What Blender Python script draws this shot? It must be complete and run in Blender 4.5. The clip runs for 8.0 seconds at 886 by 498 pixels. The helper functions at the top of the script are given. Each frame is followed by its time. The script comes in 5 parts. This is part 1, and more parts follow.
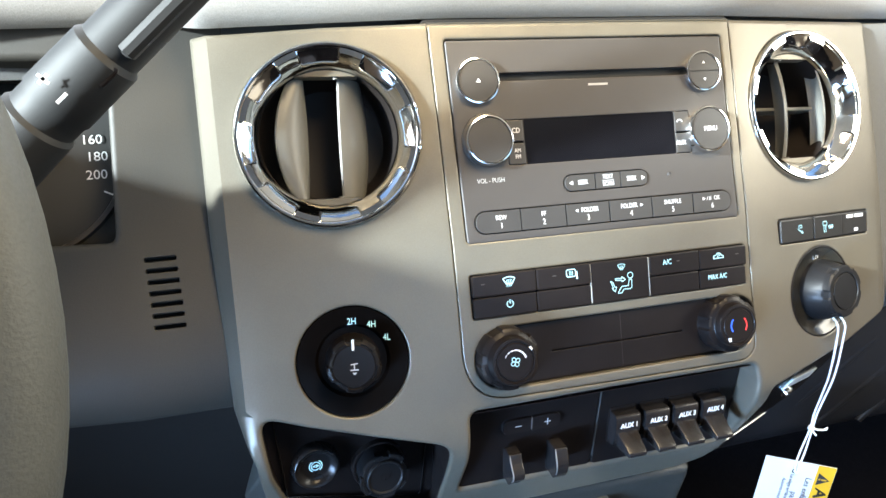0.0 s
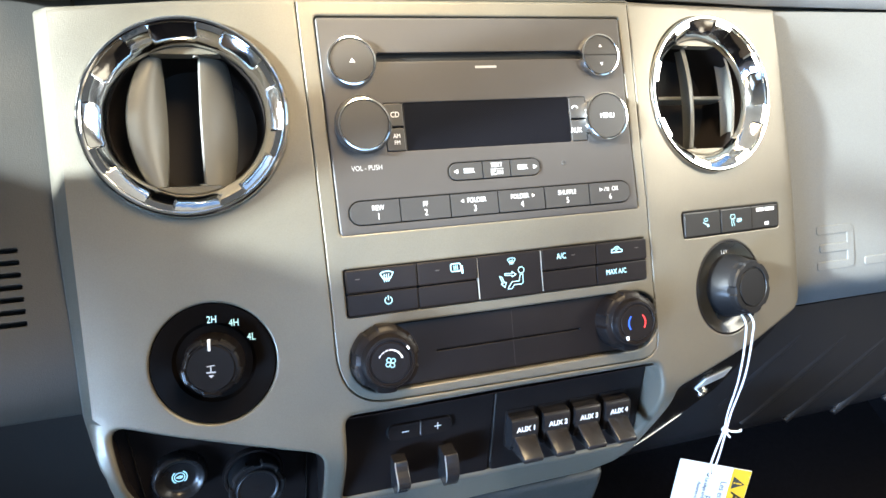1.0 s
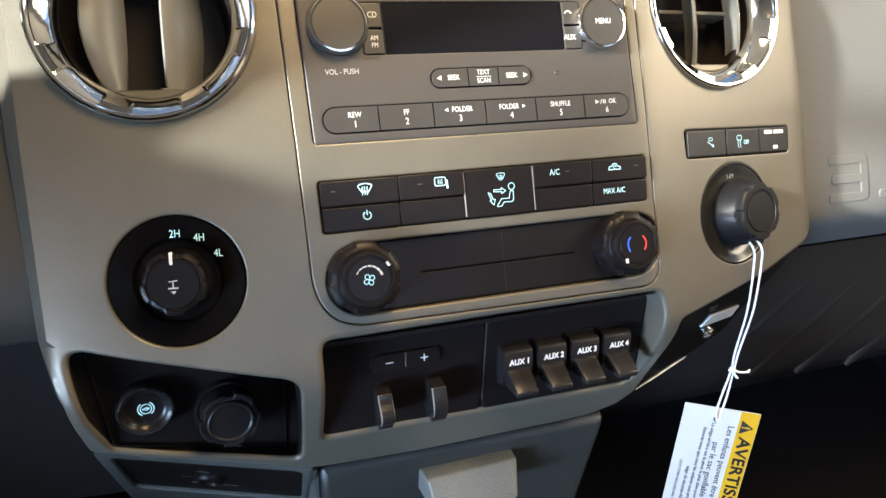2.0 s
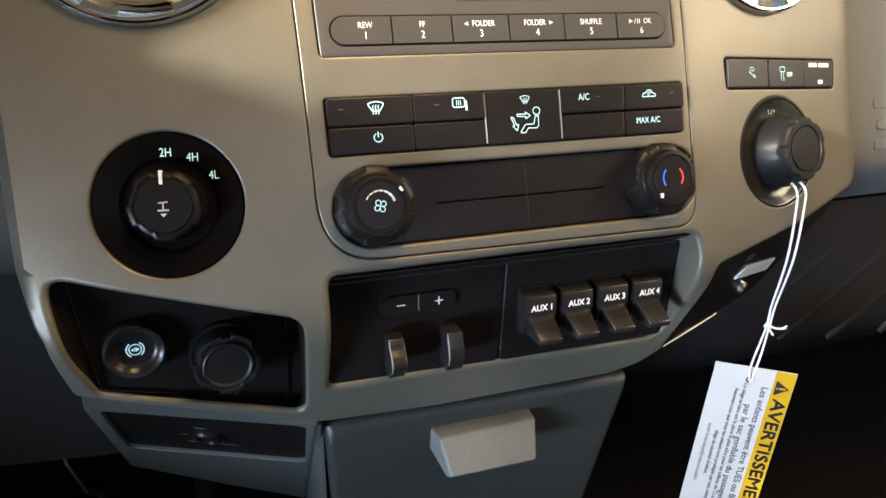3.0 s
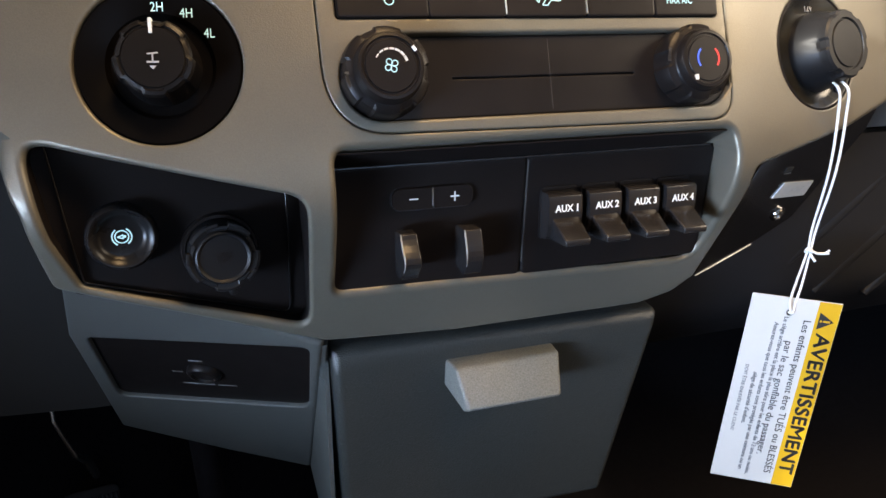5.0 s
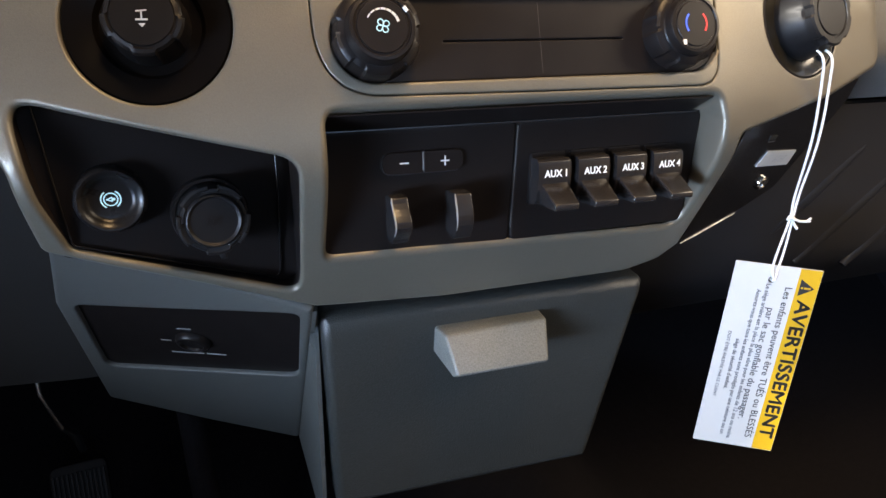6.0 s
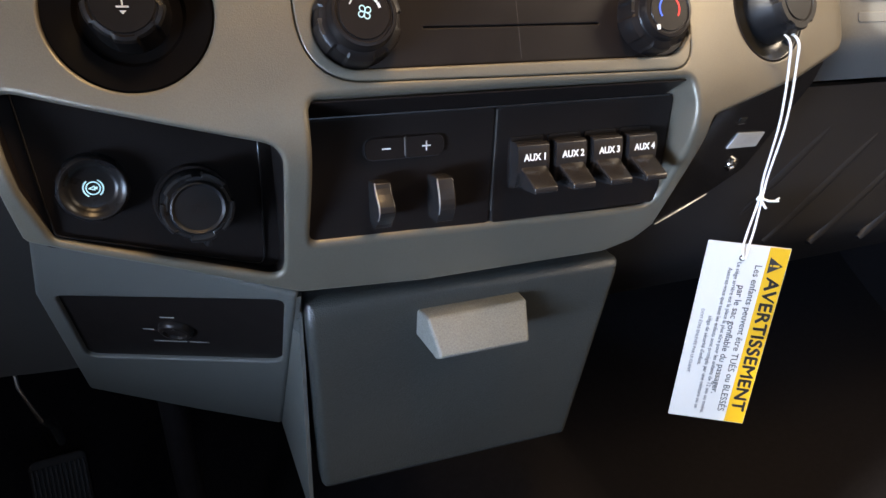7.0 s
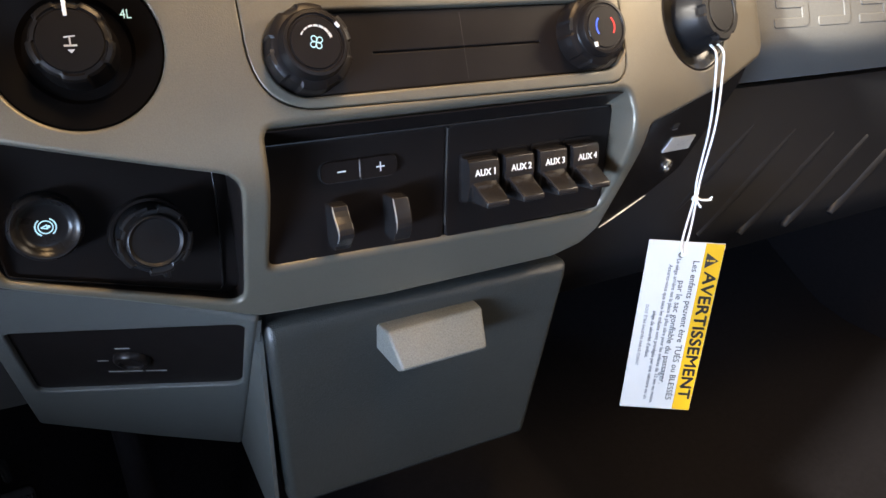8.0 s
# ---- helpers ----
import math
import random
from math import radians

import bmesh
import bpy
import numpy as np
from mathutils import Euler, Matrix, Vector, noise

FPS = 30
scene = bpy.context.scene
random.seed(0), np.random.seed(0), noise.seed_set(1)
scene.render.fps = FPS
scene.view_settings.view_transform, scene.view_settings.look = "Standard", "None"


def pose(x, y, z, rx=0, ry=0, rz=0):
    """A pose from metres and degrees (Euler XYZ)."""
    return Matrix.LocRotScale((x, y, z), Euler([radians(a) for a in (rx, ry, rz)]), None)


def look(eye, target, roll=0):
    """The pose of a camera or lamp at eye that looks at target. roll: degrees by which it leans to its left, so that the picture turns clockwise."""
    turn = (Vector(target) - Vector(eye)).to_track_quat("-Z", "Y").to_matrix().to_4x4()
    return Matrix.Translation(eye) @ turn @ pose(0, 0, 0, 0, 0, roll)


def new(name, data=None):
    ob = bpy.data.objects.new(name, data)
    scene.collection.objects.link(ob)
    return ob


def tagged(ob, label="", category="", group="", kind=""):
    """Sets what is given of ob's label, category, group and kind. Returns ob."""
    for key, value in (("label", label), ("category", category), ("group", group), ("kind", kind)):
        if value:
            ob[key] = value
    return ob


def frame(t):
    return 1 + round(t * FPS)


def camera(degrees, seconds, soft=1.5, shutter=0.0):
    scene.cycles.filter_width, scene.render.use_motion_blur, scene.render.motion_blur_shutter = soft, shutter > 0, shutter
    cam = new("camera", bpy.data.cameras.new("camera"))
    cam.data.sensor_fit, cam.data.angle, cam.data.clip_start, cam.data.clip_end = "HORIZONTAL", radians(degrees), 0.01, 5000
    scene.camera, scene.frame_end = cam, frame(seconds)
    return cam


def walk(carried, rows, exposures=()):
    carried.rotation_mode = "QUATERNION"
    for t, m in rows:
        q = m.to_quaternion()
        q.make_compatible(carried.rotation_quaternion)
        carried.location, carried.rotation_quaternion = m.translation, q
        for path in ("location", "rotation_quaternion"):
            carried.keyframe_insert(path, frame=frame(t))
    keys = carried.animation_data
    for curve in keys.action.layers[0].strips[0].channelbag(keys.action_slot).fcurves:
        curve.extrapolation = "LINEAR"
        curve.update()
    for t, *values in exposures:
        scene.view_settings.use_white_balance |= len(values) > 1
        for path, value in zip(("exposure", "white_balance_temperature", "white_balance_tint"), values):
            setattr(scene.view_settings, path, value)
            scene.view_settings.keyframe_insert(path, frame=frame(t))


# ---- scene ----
cam = camera(66.3, 8.0)
PATH = [
    (0, (-0.256, -0.408, 0.89), (0.282, 1.336, 0.072), 1.2),
    (0.5, (-0.208, -0.41, 0.876), (0.365, 1.334, 0.082), 2.2),
    (1, (-0.184, -0.403, 0.872), (0.425, 1.323, 0.065), 2.1),
    (1.5, (-0.171, -0.4, 0.846), (0.452, 1.313, 0.024), 2.4),
    (1.7, (-0.168, -0.401, 0.831), (0.433, 1.319, 0.007), 1.4),
    (2.8, (-0.166, -0.38, 0.775), (0.414, 1.343, -0.059), 1.5),
    (3, (-0.166, -0.377, 0.764), (0.41, 1.339, -0.088), 1.5),
    (3.5, (-0.168, -0.375, 0.732), (0.402, 1.355, -0.095), 1.7),
    (4, (-0.168, -0.373, 0.709), (0.392, 1.372, -0.092), 2.2),
    (4.5, (-0.167, -0.373, 0.686), (0.394, 1.381, -0.092), 1.4),
    (5, (-0.17, -0.377, 0.672), (0.399, 1.386, -0.082), 0.8),
    (5.2, (-0.17, -0.38, 0.659), (0.379, 1.387, -0.101), 0.7),
    (6.5, (-0.181, -0.383, 0.665), (0.48, 1.317, -0.157), 1.5),
    (7, (-0.184, -0.386, 0.664), (0.499, 1.299, -0.17), 1.4),
    (7.5, (-0.191, -0.382, 0.664), (0.558, 1.273, -0.173), 2.2),
    (8, (-0.196, -0.386, 0.679), (0.646, 1.222, -0.16), 0.7),
]
EXPOSURES = [(0.0, 2.42, 6650, 9), (1.0, 2.66, 6600, 9), (1.7, 2.2, 7200, 12), (2.8, 1.84, 8700, 15), (3.5, 1.87, 8800, 16), (5.0, 1.95, 8400, 18), (8.0, 2.11, 8450, 19)]
walk(cam, [(t, look(eye, target, roll)) for t, eye, target, roll in PATH], EXPOSURES)

# ---- light: a low sun through the driver's window, daylight in the openings, an added overhead lamp ----
world = bpy.data.worlds.new("sky")
scene.world = world
world.use_nodes = True
sky = world.node_tree.nodes.new("ShaderNodeTexSky")
sky.sky_type, sky.sun_disc = "NISHITA", False
sky.dust_density, sky.ozone_density = 1.0, 3.0
sky.sun_elevation, sky.sun_rotation = radians(18), radians(-104)
world.node_tree.links.new(sky.outputs[0], world.node_tree.nodes["Background"].inputs[0])
world.node_tree.nodes["Background"].inputs[1].default_value = 0.08
sun = new("sun", bpy.data.lights.new("sun", "SUN"))
sun.data.energy, sun.data.angle, sun.data.color = 5.0, radians(3.2), (0.80, 0.93, 1.0)
sun.matrix_world = look((-2.6, -0.6, 1.496), (-0.2, 0.0, 0.69))


def window_light(name, eye, target, w, h, watts, colour, spread=180):
    ob = new(name, bpy.data.lights.new(name, "AREA"))
    ob.data.shape, ob.data.size, ob.data.size_y = "RECTANGLE", w, h
    ob.data.energy, ob.data.color, ob.data.spread = watts, colour, radians(spread)
    ob.matrix_world = look(eye, target)
    return ob


# Warm lamp added overhead, in an invented roof opening, to light the upper fascia.
window_light("added_overhead_light", (0.04, -0.34, 1.49), (0.10, -0.02, 0.55), 0.24, 0.34, 2.3, (1.0, 0.76, 0.44))
window_light("passenger_window_daylight", (1.02, -0.45, 1.20), (0.0, -0.1, 0.65), 0.50, 0.34, 2.3, (1.0, 0.96, 0.82))
window_light("rear_window_daylight", (0.10, -1.72, 1.14), (0.0, 0.0, 0.50), 0.9, 0.30, 0.9, (0.27, 0.54, 1.0))
window_light("driver_door_daylight", (-0.94, -0.68, 0.46), (0.40, 0.0, 0.50), 0.50, 0.16, 0.78, (0.30, 0.56, 1.0), 46)
window_light("driver_window_daylight", (-0.94, -0.24, 1.06), (0.12, 0.0, 0.54), 0.40, 0.20, 0.2, (0.70, 0.84, 1.0))
window_light("windshield_daylight", (0.05, 0.52, 1.26), (0.05, -0.2, 0.7), 1.5, 0.40, 2.6, (0.95, 0.98, 1.0))


# ---- materials ----
def mat(name, base, rough=0.5, metal=0.0, vary=0.08, scale=40.0, grain=0.0, grain_scale=1500.0, coat=0.0, glow=0.0, spec=0.5, wear=0.06):
    m = bpy.data.materials.new(name)
    m.use_nodes = True
    nt = m.node_tree
    b = nt.nodes["Principled BSDF"]
    b.inputs["Metallic"].default_value = metal
    b.inputs["Coat Weight"].default_value = coat
    b.inputs["Coat Roughness"].default_value = 0.15
    b.inputs["Specular IOR Level"].default_value = spec
    tc = nt.nodes.new("ShaderNodeTexCoord")
    n1 = nt.nodes.new("ShaderNodeTexNoise")
    n1.inputs["Scale"].default_value, n1.inputs["Detail"].default_value = scale, 6
    nt.links.new(tc.outputs["Object"], n1.inputs["Vector"])
    n2 = nt.nodes.new("ShaderNodeTexNoise")
    n2.inputs["Scale"].default_value, n2.inputs["Detail"].default_value = grain_scale, 2
    nt.links.new(tc.outputs["Object"], n2.inputs["Vector"])
    mix = nt.nodes.new("ShaderNodeMix")
    mix.data_type = "RGBA"
    mix.inputs["A"].default_value = (*[c * (1 - vary) for c in base], 1)
    mix.inputs["B"].default_value = (*[min(1, c * (1 + vary)) for c in base], 1)
    nt.links.new(n1.outputs["Fac"], mix.inputs["Factor"])
    fine = nt.nodes.new("ShaderNodeMapRange")
    fine.inputs["From Min"].default_value, fine.inputs["From Max"].default_value = 0.3, 0.7
    fine.inputs["To Min"].default_value, fine.inputs["To Max"].default_value = 1 - 0.22 * min(1, grain), 1 + 0.22 * min(1, grain)
    nt.links.new(n2.outputs["Fac"], fine.inputs["Value"])
    speck = nt.nodes.new("ShaderNodeVectorMath")
    speck.operation = "SCALE"
    nt.links.new(mix.outputs["Result"], speck.inputs[0])
    nt.links.new(fine.outputs["Result"], speck.inputs["Scale"])
    nt.links.new(speck.outputs[0], b.inputs["Base Color"])
    mr = nt.nodes.new("ShaderNodeMapRange")
    mr.inputs["To Min"].default_value, mr.inputs["To Max"].default_value = max(0.02, rough - wear), min(1, rough + wear)
    nt.links.new(n1.outputs["Fac"], mr.inputs["Value"])
    nt.links.new(mr.outputs["Result"], b.inputs["Roughness"])
    if grain:
        bump = nt.nodes.new("ShaderNodeBump")
        bump.inputs["Strength"].default_value, bump.inputs["Distance"].default_value = grain, 0.0004
        nt.links.new(n2.outputs["Fac"], bump.inputs["Height"])
        nt.links.new(bump.outputs["Normal"], b.inputs["Normal"])
    if glow:
        b.inputs["Emission Color"].default_value = (*base, 1)
        b.inputs["Emission Strength"].default_value = glow
    return m


FASCIA = mat("satin_champagne_paint", (0.158, 0.141, 0.110), 0.37, 0.40, 0.07, 45, 0.3, 1500)
GREY = mat("grey_moulded_plastic", (0.078, 0.080, 0.074), 0.46, 0.0, 0.08, 30, 0.7, 1400)
PADTOP = mat("soft_pale_dash_top", (0.25, 0.245, 0.235), 0.62, 0.0, 0.06, 20, 0.5, 1100)
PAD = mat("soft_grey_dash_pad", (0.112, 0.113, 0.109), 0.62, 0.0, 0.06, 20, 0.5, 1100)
BIN = mat("stone_grey_bin_plastic", (0.034, 0.036, 0.0335), 0.30, 0.0, 0.22, 14, 1.0, 1000)
# Same plastic as the bin; the handle's stronger light is put into its colour.
HANDLE_LIT = mat("lit_grained_handle_plastic", (0.152, 0.153, 0.138), 0.5, 0.0, 0.10, 60, 1.0, 1000)
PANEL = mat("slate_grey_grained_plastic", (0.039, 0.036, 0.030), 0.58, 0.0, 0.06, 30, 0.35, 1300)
# Darker than PANEL: part of the shade under the column is in this colour.
KNEE = mat("shaded_knee_panel_plastic", (0.0205, 0.0185, 0.0175), 0.6, 0.0, 0.08, 25, 0.4, 1200)
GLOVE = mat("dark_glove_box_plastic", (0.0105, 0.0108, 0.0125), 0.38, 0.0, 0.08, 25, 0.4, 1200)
BLACK = mat("black_satin_plastic", (0.0115, 0.0088, 0.0082), 0.34, 0.0, 0.15, 60, 0.12, 2200, spec=0.20)
MATTE = mat("matt_black_plastic", (0.0088, 0.0066, 0.0062), 0.5, 0.0, 0.15, 50, 0.15, 1800, spec=0.16)
GLOSS = mat("gloss_black_plastic", (0.008, 0.007, 0.007), 0.2, 0.0, 0.1, 50)
RADIO = mat("charcoal_radio_plastic", (0.047, 0.042, 0.0395), 0.46, 0.0, 0.08, 50, 0.2, 2200)
KEYRUB = mat("dark_radio_key_rubber", (0.037, 0.0345, 0.033), 0.42, 0.0, 0.08, 60, 0.15, 2200)
SCREEN = mat("dark_display_glass", (0.006, 0.006, 0.008), 0.12, 0.0, 0.1, 20)
BROWN = mat("warm_black_switch_plastic", (0.007, 0.0055, 0.005), 0.33, 0.0, 0.1, 60, 0.1, 2000, spec=0.24)
CHROME = mat("chrome_plate", (0.80, 0.80, 0.79), 0.09, 1.0, 0.02, 30, 0.35, 110, wear=0.03)
RIM = mat("bright_satin_chrome", (0.90, 0.90, 0.89), 0.11, 1.0, 0.02, 60, wear=0.05)
SILVER = mat("brushed_silver", (0.55, 0.55, 0.54), 0.3, 1.0, 0.06, 80)
VANE = mat("pale_vent_plastic", (0.122, 0.118, 0.104), 0.42, 0.0, 0.03, 40, 0.1, wear=0.02)
VENT_DARK = mat("warm_dark_vent_plastic", (0.012, 0.0092, 0.0080), 0.55, spec=0.2)
WHITE = mat("white_print", (0.75, 0.76, 0.76), 0.5, vary=0.03)
EDGE = mat("pale_grey_edge_plastic", (0.24, 0.235, 0.22), 0.35, 0.0, 0.05, 60)
# White print with a weak glow added to brighten the AUX lettering.
LIT = mat("glowing_white_print", (0.80, 0.82, 0.82), 0.5, vary=0.03, glow=0.045)
DIM = mat("grey_print", (0.42, 0.42, 0.41), 0.5, vary=0.05)
ICE = mat("backlit_ice_blue_print", (0.42, 0.76, 0.86), 0.5, vary=0.03, glow=0.10)
BLUE = mat("blue_print", (0.03, 0.12, 0.75), 0.5, vary=0.03, glow=0.24)
RED = mat("red_print", (0.75, 0.05, 0.05), 0.5, vary=0.03, glow=0.2)
PAPER = mat("white_card", (0.58, 0.57, 0.545), 0.6, vary=0.03, scale=60, grain=0.1)
YELLOW = mat("yellow_card_print", (0.62, 0.34, 0.010), 0.6, vary=0.04, scale=60)
INK = mat("black_ink", (0.02, 0.02, 0.02), 0.6, vary=0.05)
FADED = mat("grey_ink", (0.13, 0.135, 0.145), 0.6, vary=0.05)
CORD = mat("white_cord", (0.82, 0.82, 0.80), 0.75, vary=0.05, scale=400, grain=0.4, grain_scale=3000)
CARPET = mat("black_carpet", (0.0085, 0.0074, 0.0084), 0.95, 0.0, 0.45, 120, 0.9, 900, spec=0.08)
LEATHER = mat("grey_leather_rim", (0.060, 0.062, 0.055), 0.55, 0.0, 0.08, 60, 0.5, 900)
LEVER = mat("slate_lever_plastic", (0.019, 0.019, 0.019), 0.62, 0.0, 0.1, 40, 0.15)
# Tan, so the unseen walls throw warm light onto the left fascia.
LINING = mat("tan_cab_lining", (0.15, 0.112, 0.078), 0.85, 0.0, 0.06, 15, 0.3)
SWKEY = mat("dark_switch_plastic", (0.017, 0.016, 0.0155), 0.36, 0.0, 0.1, 50, 0.15, 2000, spec=0.35)
BUTTON = mat("satin_black_button", (0.010, 0.0092, 0.0095), 0.28, 0.0, 0.1, 60, 0.05, 2000, spec=0.28)
PADDLE = mat("satin_black_switch_plastic", (0.018, 0.0155, 0.0150), 0.24, 0.0, 0.1, 60, 0.12, 2000, spec=0.5)
JET = mat("jet_black_plastic", (0.0035, 0.0028, 0.0026), 0.30, 0.0, 0.1, 40, spec=0.05)
DARK = mat("dark_void_plastic", (0.004, 0.004, 0.004), 0.7, 0.0, 0.1, 30)
CAP = mat("slate_rubber_cap", (0.009, 0.0088, 0.0095), 0.42, 0.0, 0.1, 40, 0.2, spec=0.24)


# ---- helpers: things and parts ----
def thing(name, label, category, m=None, group=""):
    ob = new(name)
    ob.empty_display_size = 0.02
    if m is not None:
        ob.matrix_world = m
    return tagged(ob, label, category, group)


def finish(me, angle=35):
    for p in me.polygons:
        p.use_smooth = True
    me.set_sharp_from_angle(angle=radians(angle))


def part(name, bm, material, parent=None, label="", angle=35):
    bmesh.ops.recalc_face_normals(bm, faces=bm.faces[:])
    me = bpy.data.meshes.new(name)
    bm.to_mesh(me)
    bm.free()
    finish(me, angle)
    me.materials.append(material)
    ob = new(name, me)
    if parent is not None:
        ob.parent = parent
    if label:
        ob["label"] = label
    return ob


# ---- helpers: shapes ----
def rrect(cx, cy, w, h, r, n=5):
    r = min(r, w / 2 - 1e-5, h / 2 - 1e-5)
    out = []
    for sx, sy, a0 in ((1, -1, -90), (1, 1, 0), (-1, 1, 90), (-1, -1, 180)):
        for k in range(n + 1):
            a = radians(a0 + 90 * k / n)
            out.append((cx + sx * (w / 2 - r) + r * math.cos(a), cy + sy * (h / 2 - r) + r * math.sin(a)))
    return out


def circle(cx, cy, r, n=48):
    return [(cx + r * math.cos(2 * math.pi * k / n), cy + r * math.sin(2 * math.pi * k / n)) for k in range(n)]


def area2(p):
    return sum(p[i - 1][0] * p[i][1] - p[i][0] * p[i - 1][1] for i in range(len(p)))


def ccw(p):
    return list(p) if area2(p) > 0 else list(reversed(p))


def roundpoly(pts, n=6):
    """A polygon from (x, y, radius) corners."""
    pts = pts if area2(pts) > 0 else list(reversed(pts))
    out = []
    for i, (x, y, r) in enumerate(pts):
        a, b = Vector(pts[i - 1][:2]), Vector(pts[(i + 1) % len(pts)][:2])
        p = Vector((x, y))
        u, v = (a - p), (b - p)
        la, lb = u.length, v.length
        u.normalize(), v.normalize()
        half = u.angle(v) / 2
        d = min(r / max(math.tan(half), 1e-4), la * 0.45, lb * 0.45)
        if d < 1e-5:
            out.append((x, y))
            continue
        p0, p1 = p + u * d, p + v * d
        for k in range(n + 1):
            s = k / n
            q = p0 * (1 - s) ** 2 + p * 2 * s * (1 - s) + p1 * s * s
            out.append((q.x, q.y))
    return out


def resample(pts, step):
    out = []
    for i, p in enumerate(pts):
        q = pts[(i + 1) % len(pts)]
        d = math.dist(p, q)
        k = max(1, int(math.ceil(d / step)))
        out += [(p[0] + (q[0] - p[0]) * j / k, p[1] + (q[1] - p[1]) * j / k) for j in range(k)]
    return out


def offset(pts, d):
    """Grow a counter-clockwise polygon outwards by d."""
    out = []
    n = len(pts)
    for i in range(n):
        a, p, b = pts[i - 1], pts[i], pts[(i + 1) % n]
        e1, e2 = (p[0] - a[0], p[1] - a[1]), (b[0] - p[0], b[1] - p[1])
        l1, l2 = math.hypot(*e1) or 1, math.hypot(*e2) or 1
        n1, n2 = (e1[1] / l1, -e1[0] / l1), (e2[1] / l2, -e2[0] / l2)
        s = max(0.4, 1 + n1[0] * n2[0] + n1[1] * n2[1])
        out.append((p[0] + d * (n1[0] + n2[0]) / s, p[1] + d * (n1[1] + n2[1]) / s))
    return out


def inset(pts, d):
    """Shrink a polygon by d, or by as much of it as its corners allow."""
    n = len(pts)
    for _ in range(6):
        q = offset(pts, -d)
        if all((q[(i + 1) % n][0] - q[i][0]) * (pts[(i + 1) % n][0] - pts[i][0]) + (q[(i + 1) % n][1] - q[i][1]) * (pts[(i + 1) % n][1] - pts[i][1]) > -1e-12 for i in range(n)):
            return q
        d *= 0.6
    return None


def slab(pts, z0, z1, bevel=0.0006, bm=None, segs=2, warp=None):
    """An upright prism on a polygon, its upper edge rounded."""
    bm = bm or bmesh.new()
    pts = ccw(pts)
    warp = warp or (lambda x, y, z: (x, y, z))
    rings = [[bm.verts.new(warp(x, y, z0)) for x, y in pts]]
    for k in range(segs + 1):
        a = math.pi / 2 * k / segs
        ring = inset(pts, bevel * (1 - math.cos(a))) or pts
        rings.append([bm.verts.new(warp(x, y, z1 - bevel + bevel * math.sin(a))) for x, y in ring])
    n = len(pts)
    for r0, r1 in zip(rings, rings[1:]):
        for i in range(n):
            bm.faces.new((r0[i], r0[(i + 1) % n], r1[(i + 1) % n], r1[i]))
    flat_ring = inset(ring, min(0.0006, bevel))
    if flat_ring and area2(flat_ring) > 0.25 * area2(pts):
        rings.append([bm.verts.new(warp(x, y, z1)) for x, y in flat_ring])
        for i in range(n):
            bm.faces.new((rings[-2][i], rings[-2][(i + 1) % n], rings[-1][(i + 1) % n], rings[-1][i]))
    bm.faces.new(rings[-1])
    bm.faces.new(list(reversed(rings[0])))
    return bm


def lathe(profile, n=64, bm=None, radius=None, cx=0.0, cy=0.0, close=False):
    """A profile of (radius, height) turned about z. radius(i, r, a) may bend the outline."""
    bm = bm or bmesh.new()
    rings = []
    for i, (r, z) in enumerate(profile):
        if r < 1e-6:
            rings.append([bm.verts.new((cx, cy, z))])
            continue
        ring = []
        for k in range(n):
            a = 2 * math.pi * k / n
            rr = radius(i, r, a) if radius else r
            ring.append(bm.verts.new((cx + rr * math.cos(a), cy + rr * math.sin(a), z)))
        rings.append(ring)
    for r0, r1 in zip(rings, rings[1:]):
        for k in range(n):
            k1 = (k + 1) % n
            if len(r0) == 1:
                bm.faces.new((r0[0], r1[k], r1[k1]))
            elif len(r1) == 1:
                bm.faces.new((r0[k], r0[k1], r1[0]))
            else:
                bm.faces.new((r0[k], r0[k1], r1[k1], r1[k]))
    return bm


def tube(points, r, n=10, bm=None, closed=False, caps=True):
    bm = bm or bmesh.new()
    pts = [Vector(p) for p in points]
    rings = []
    up = Vector((0.31, 0.52, 0.79))
    for i, p in enumerate(pts):
        a = pts[i - 1] if (i or closed) else p
        b = pts[(i + 1) % len(pts)] if (i < len(pts) - 1 or closed) else p
        d = (b - a).normalized()
        x = d.cross(up).normalized()
        y = d.cross(x)
        rr = r[i] if isinstance(r, (list, tuple)) else r
        rings.append([bm.verts.new(p + x * rr * math.cos(2 * math.pi * k / n) + y * rr * math.sin(2 * math.pi * k / n)) for k in range(n)])
    pairs = list(zip(rings, rings[1:])) + ([(rings[-1], rings[0])] if closed else [])
    for r0, r1 in pairs:
        for k in range(n):
            bm.faces.new((r0[k], r0[(k + 1) % n], r1[(k + 1) % n], r1[k]))
    if caps and not closed:
        bm.faces.new(rings[0]), bm.faces.new(list(reversed(rings[-1])))
    return bm


def inside(x, y, poly):
    c = False
    j = len(poly) - 1
    for i in range(len(poly)):
        xi, yi = poly[i]
        xj, yj = poly[j]
        if (yi > y) != (yj > y) and x < (xj - xi) * (y - yi) / (yj - yi) + xi:
            c = not c
        j = i
    return c


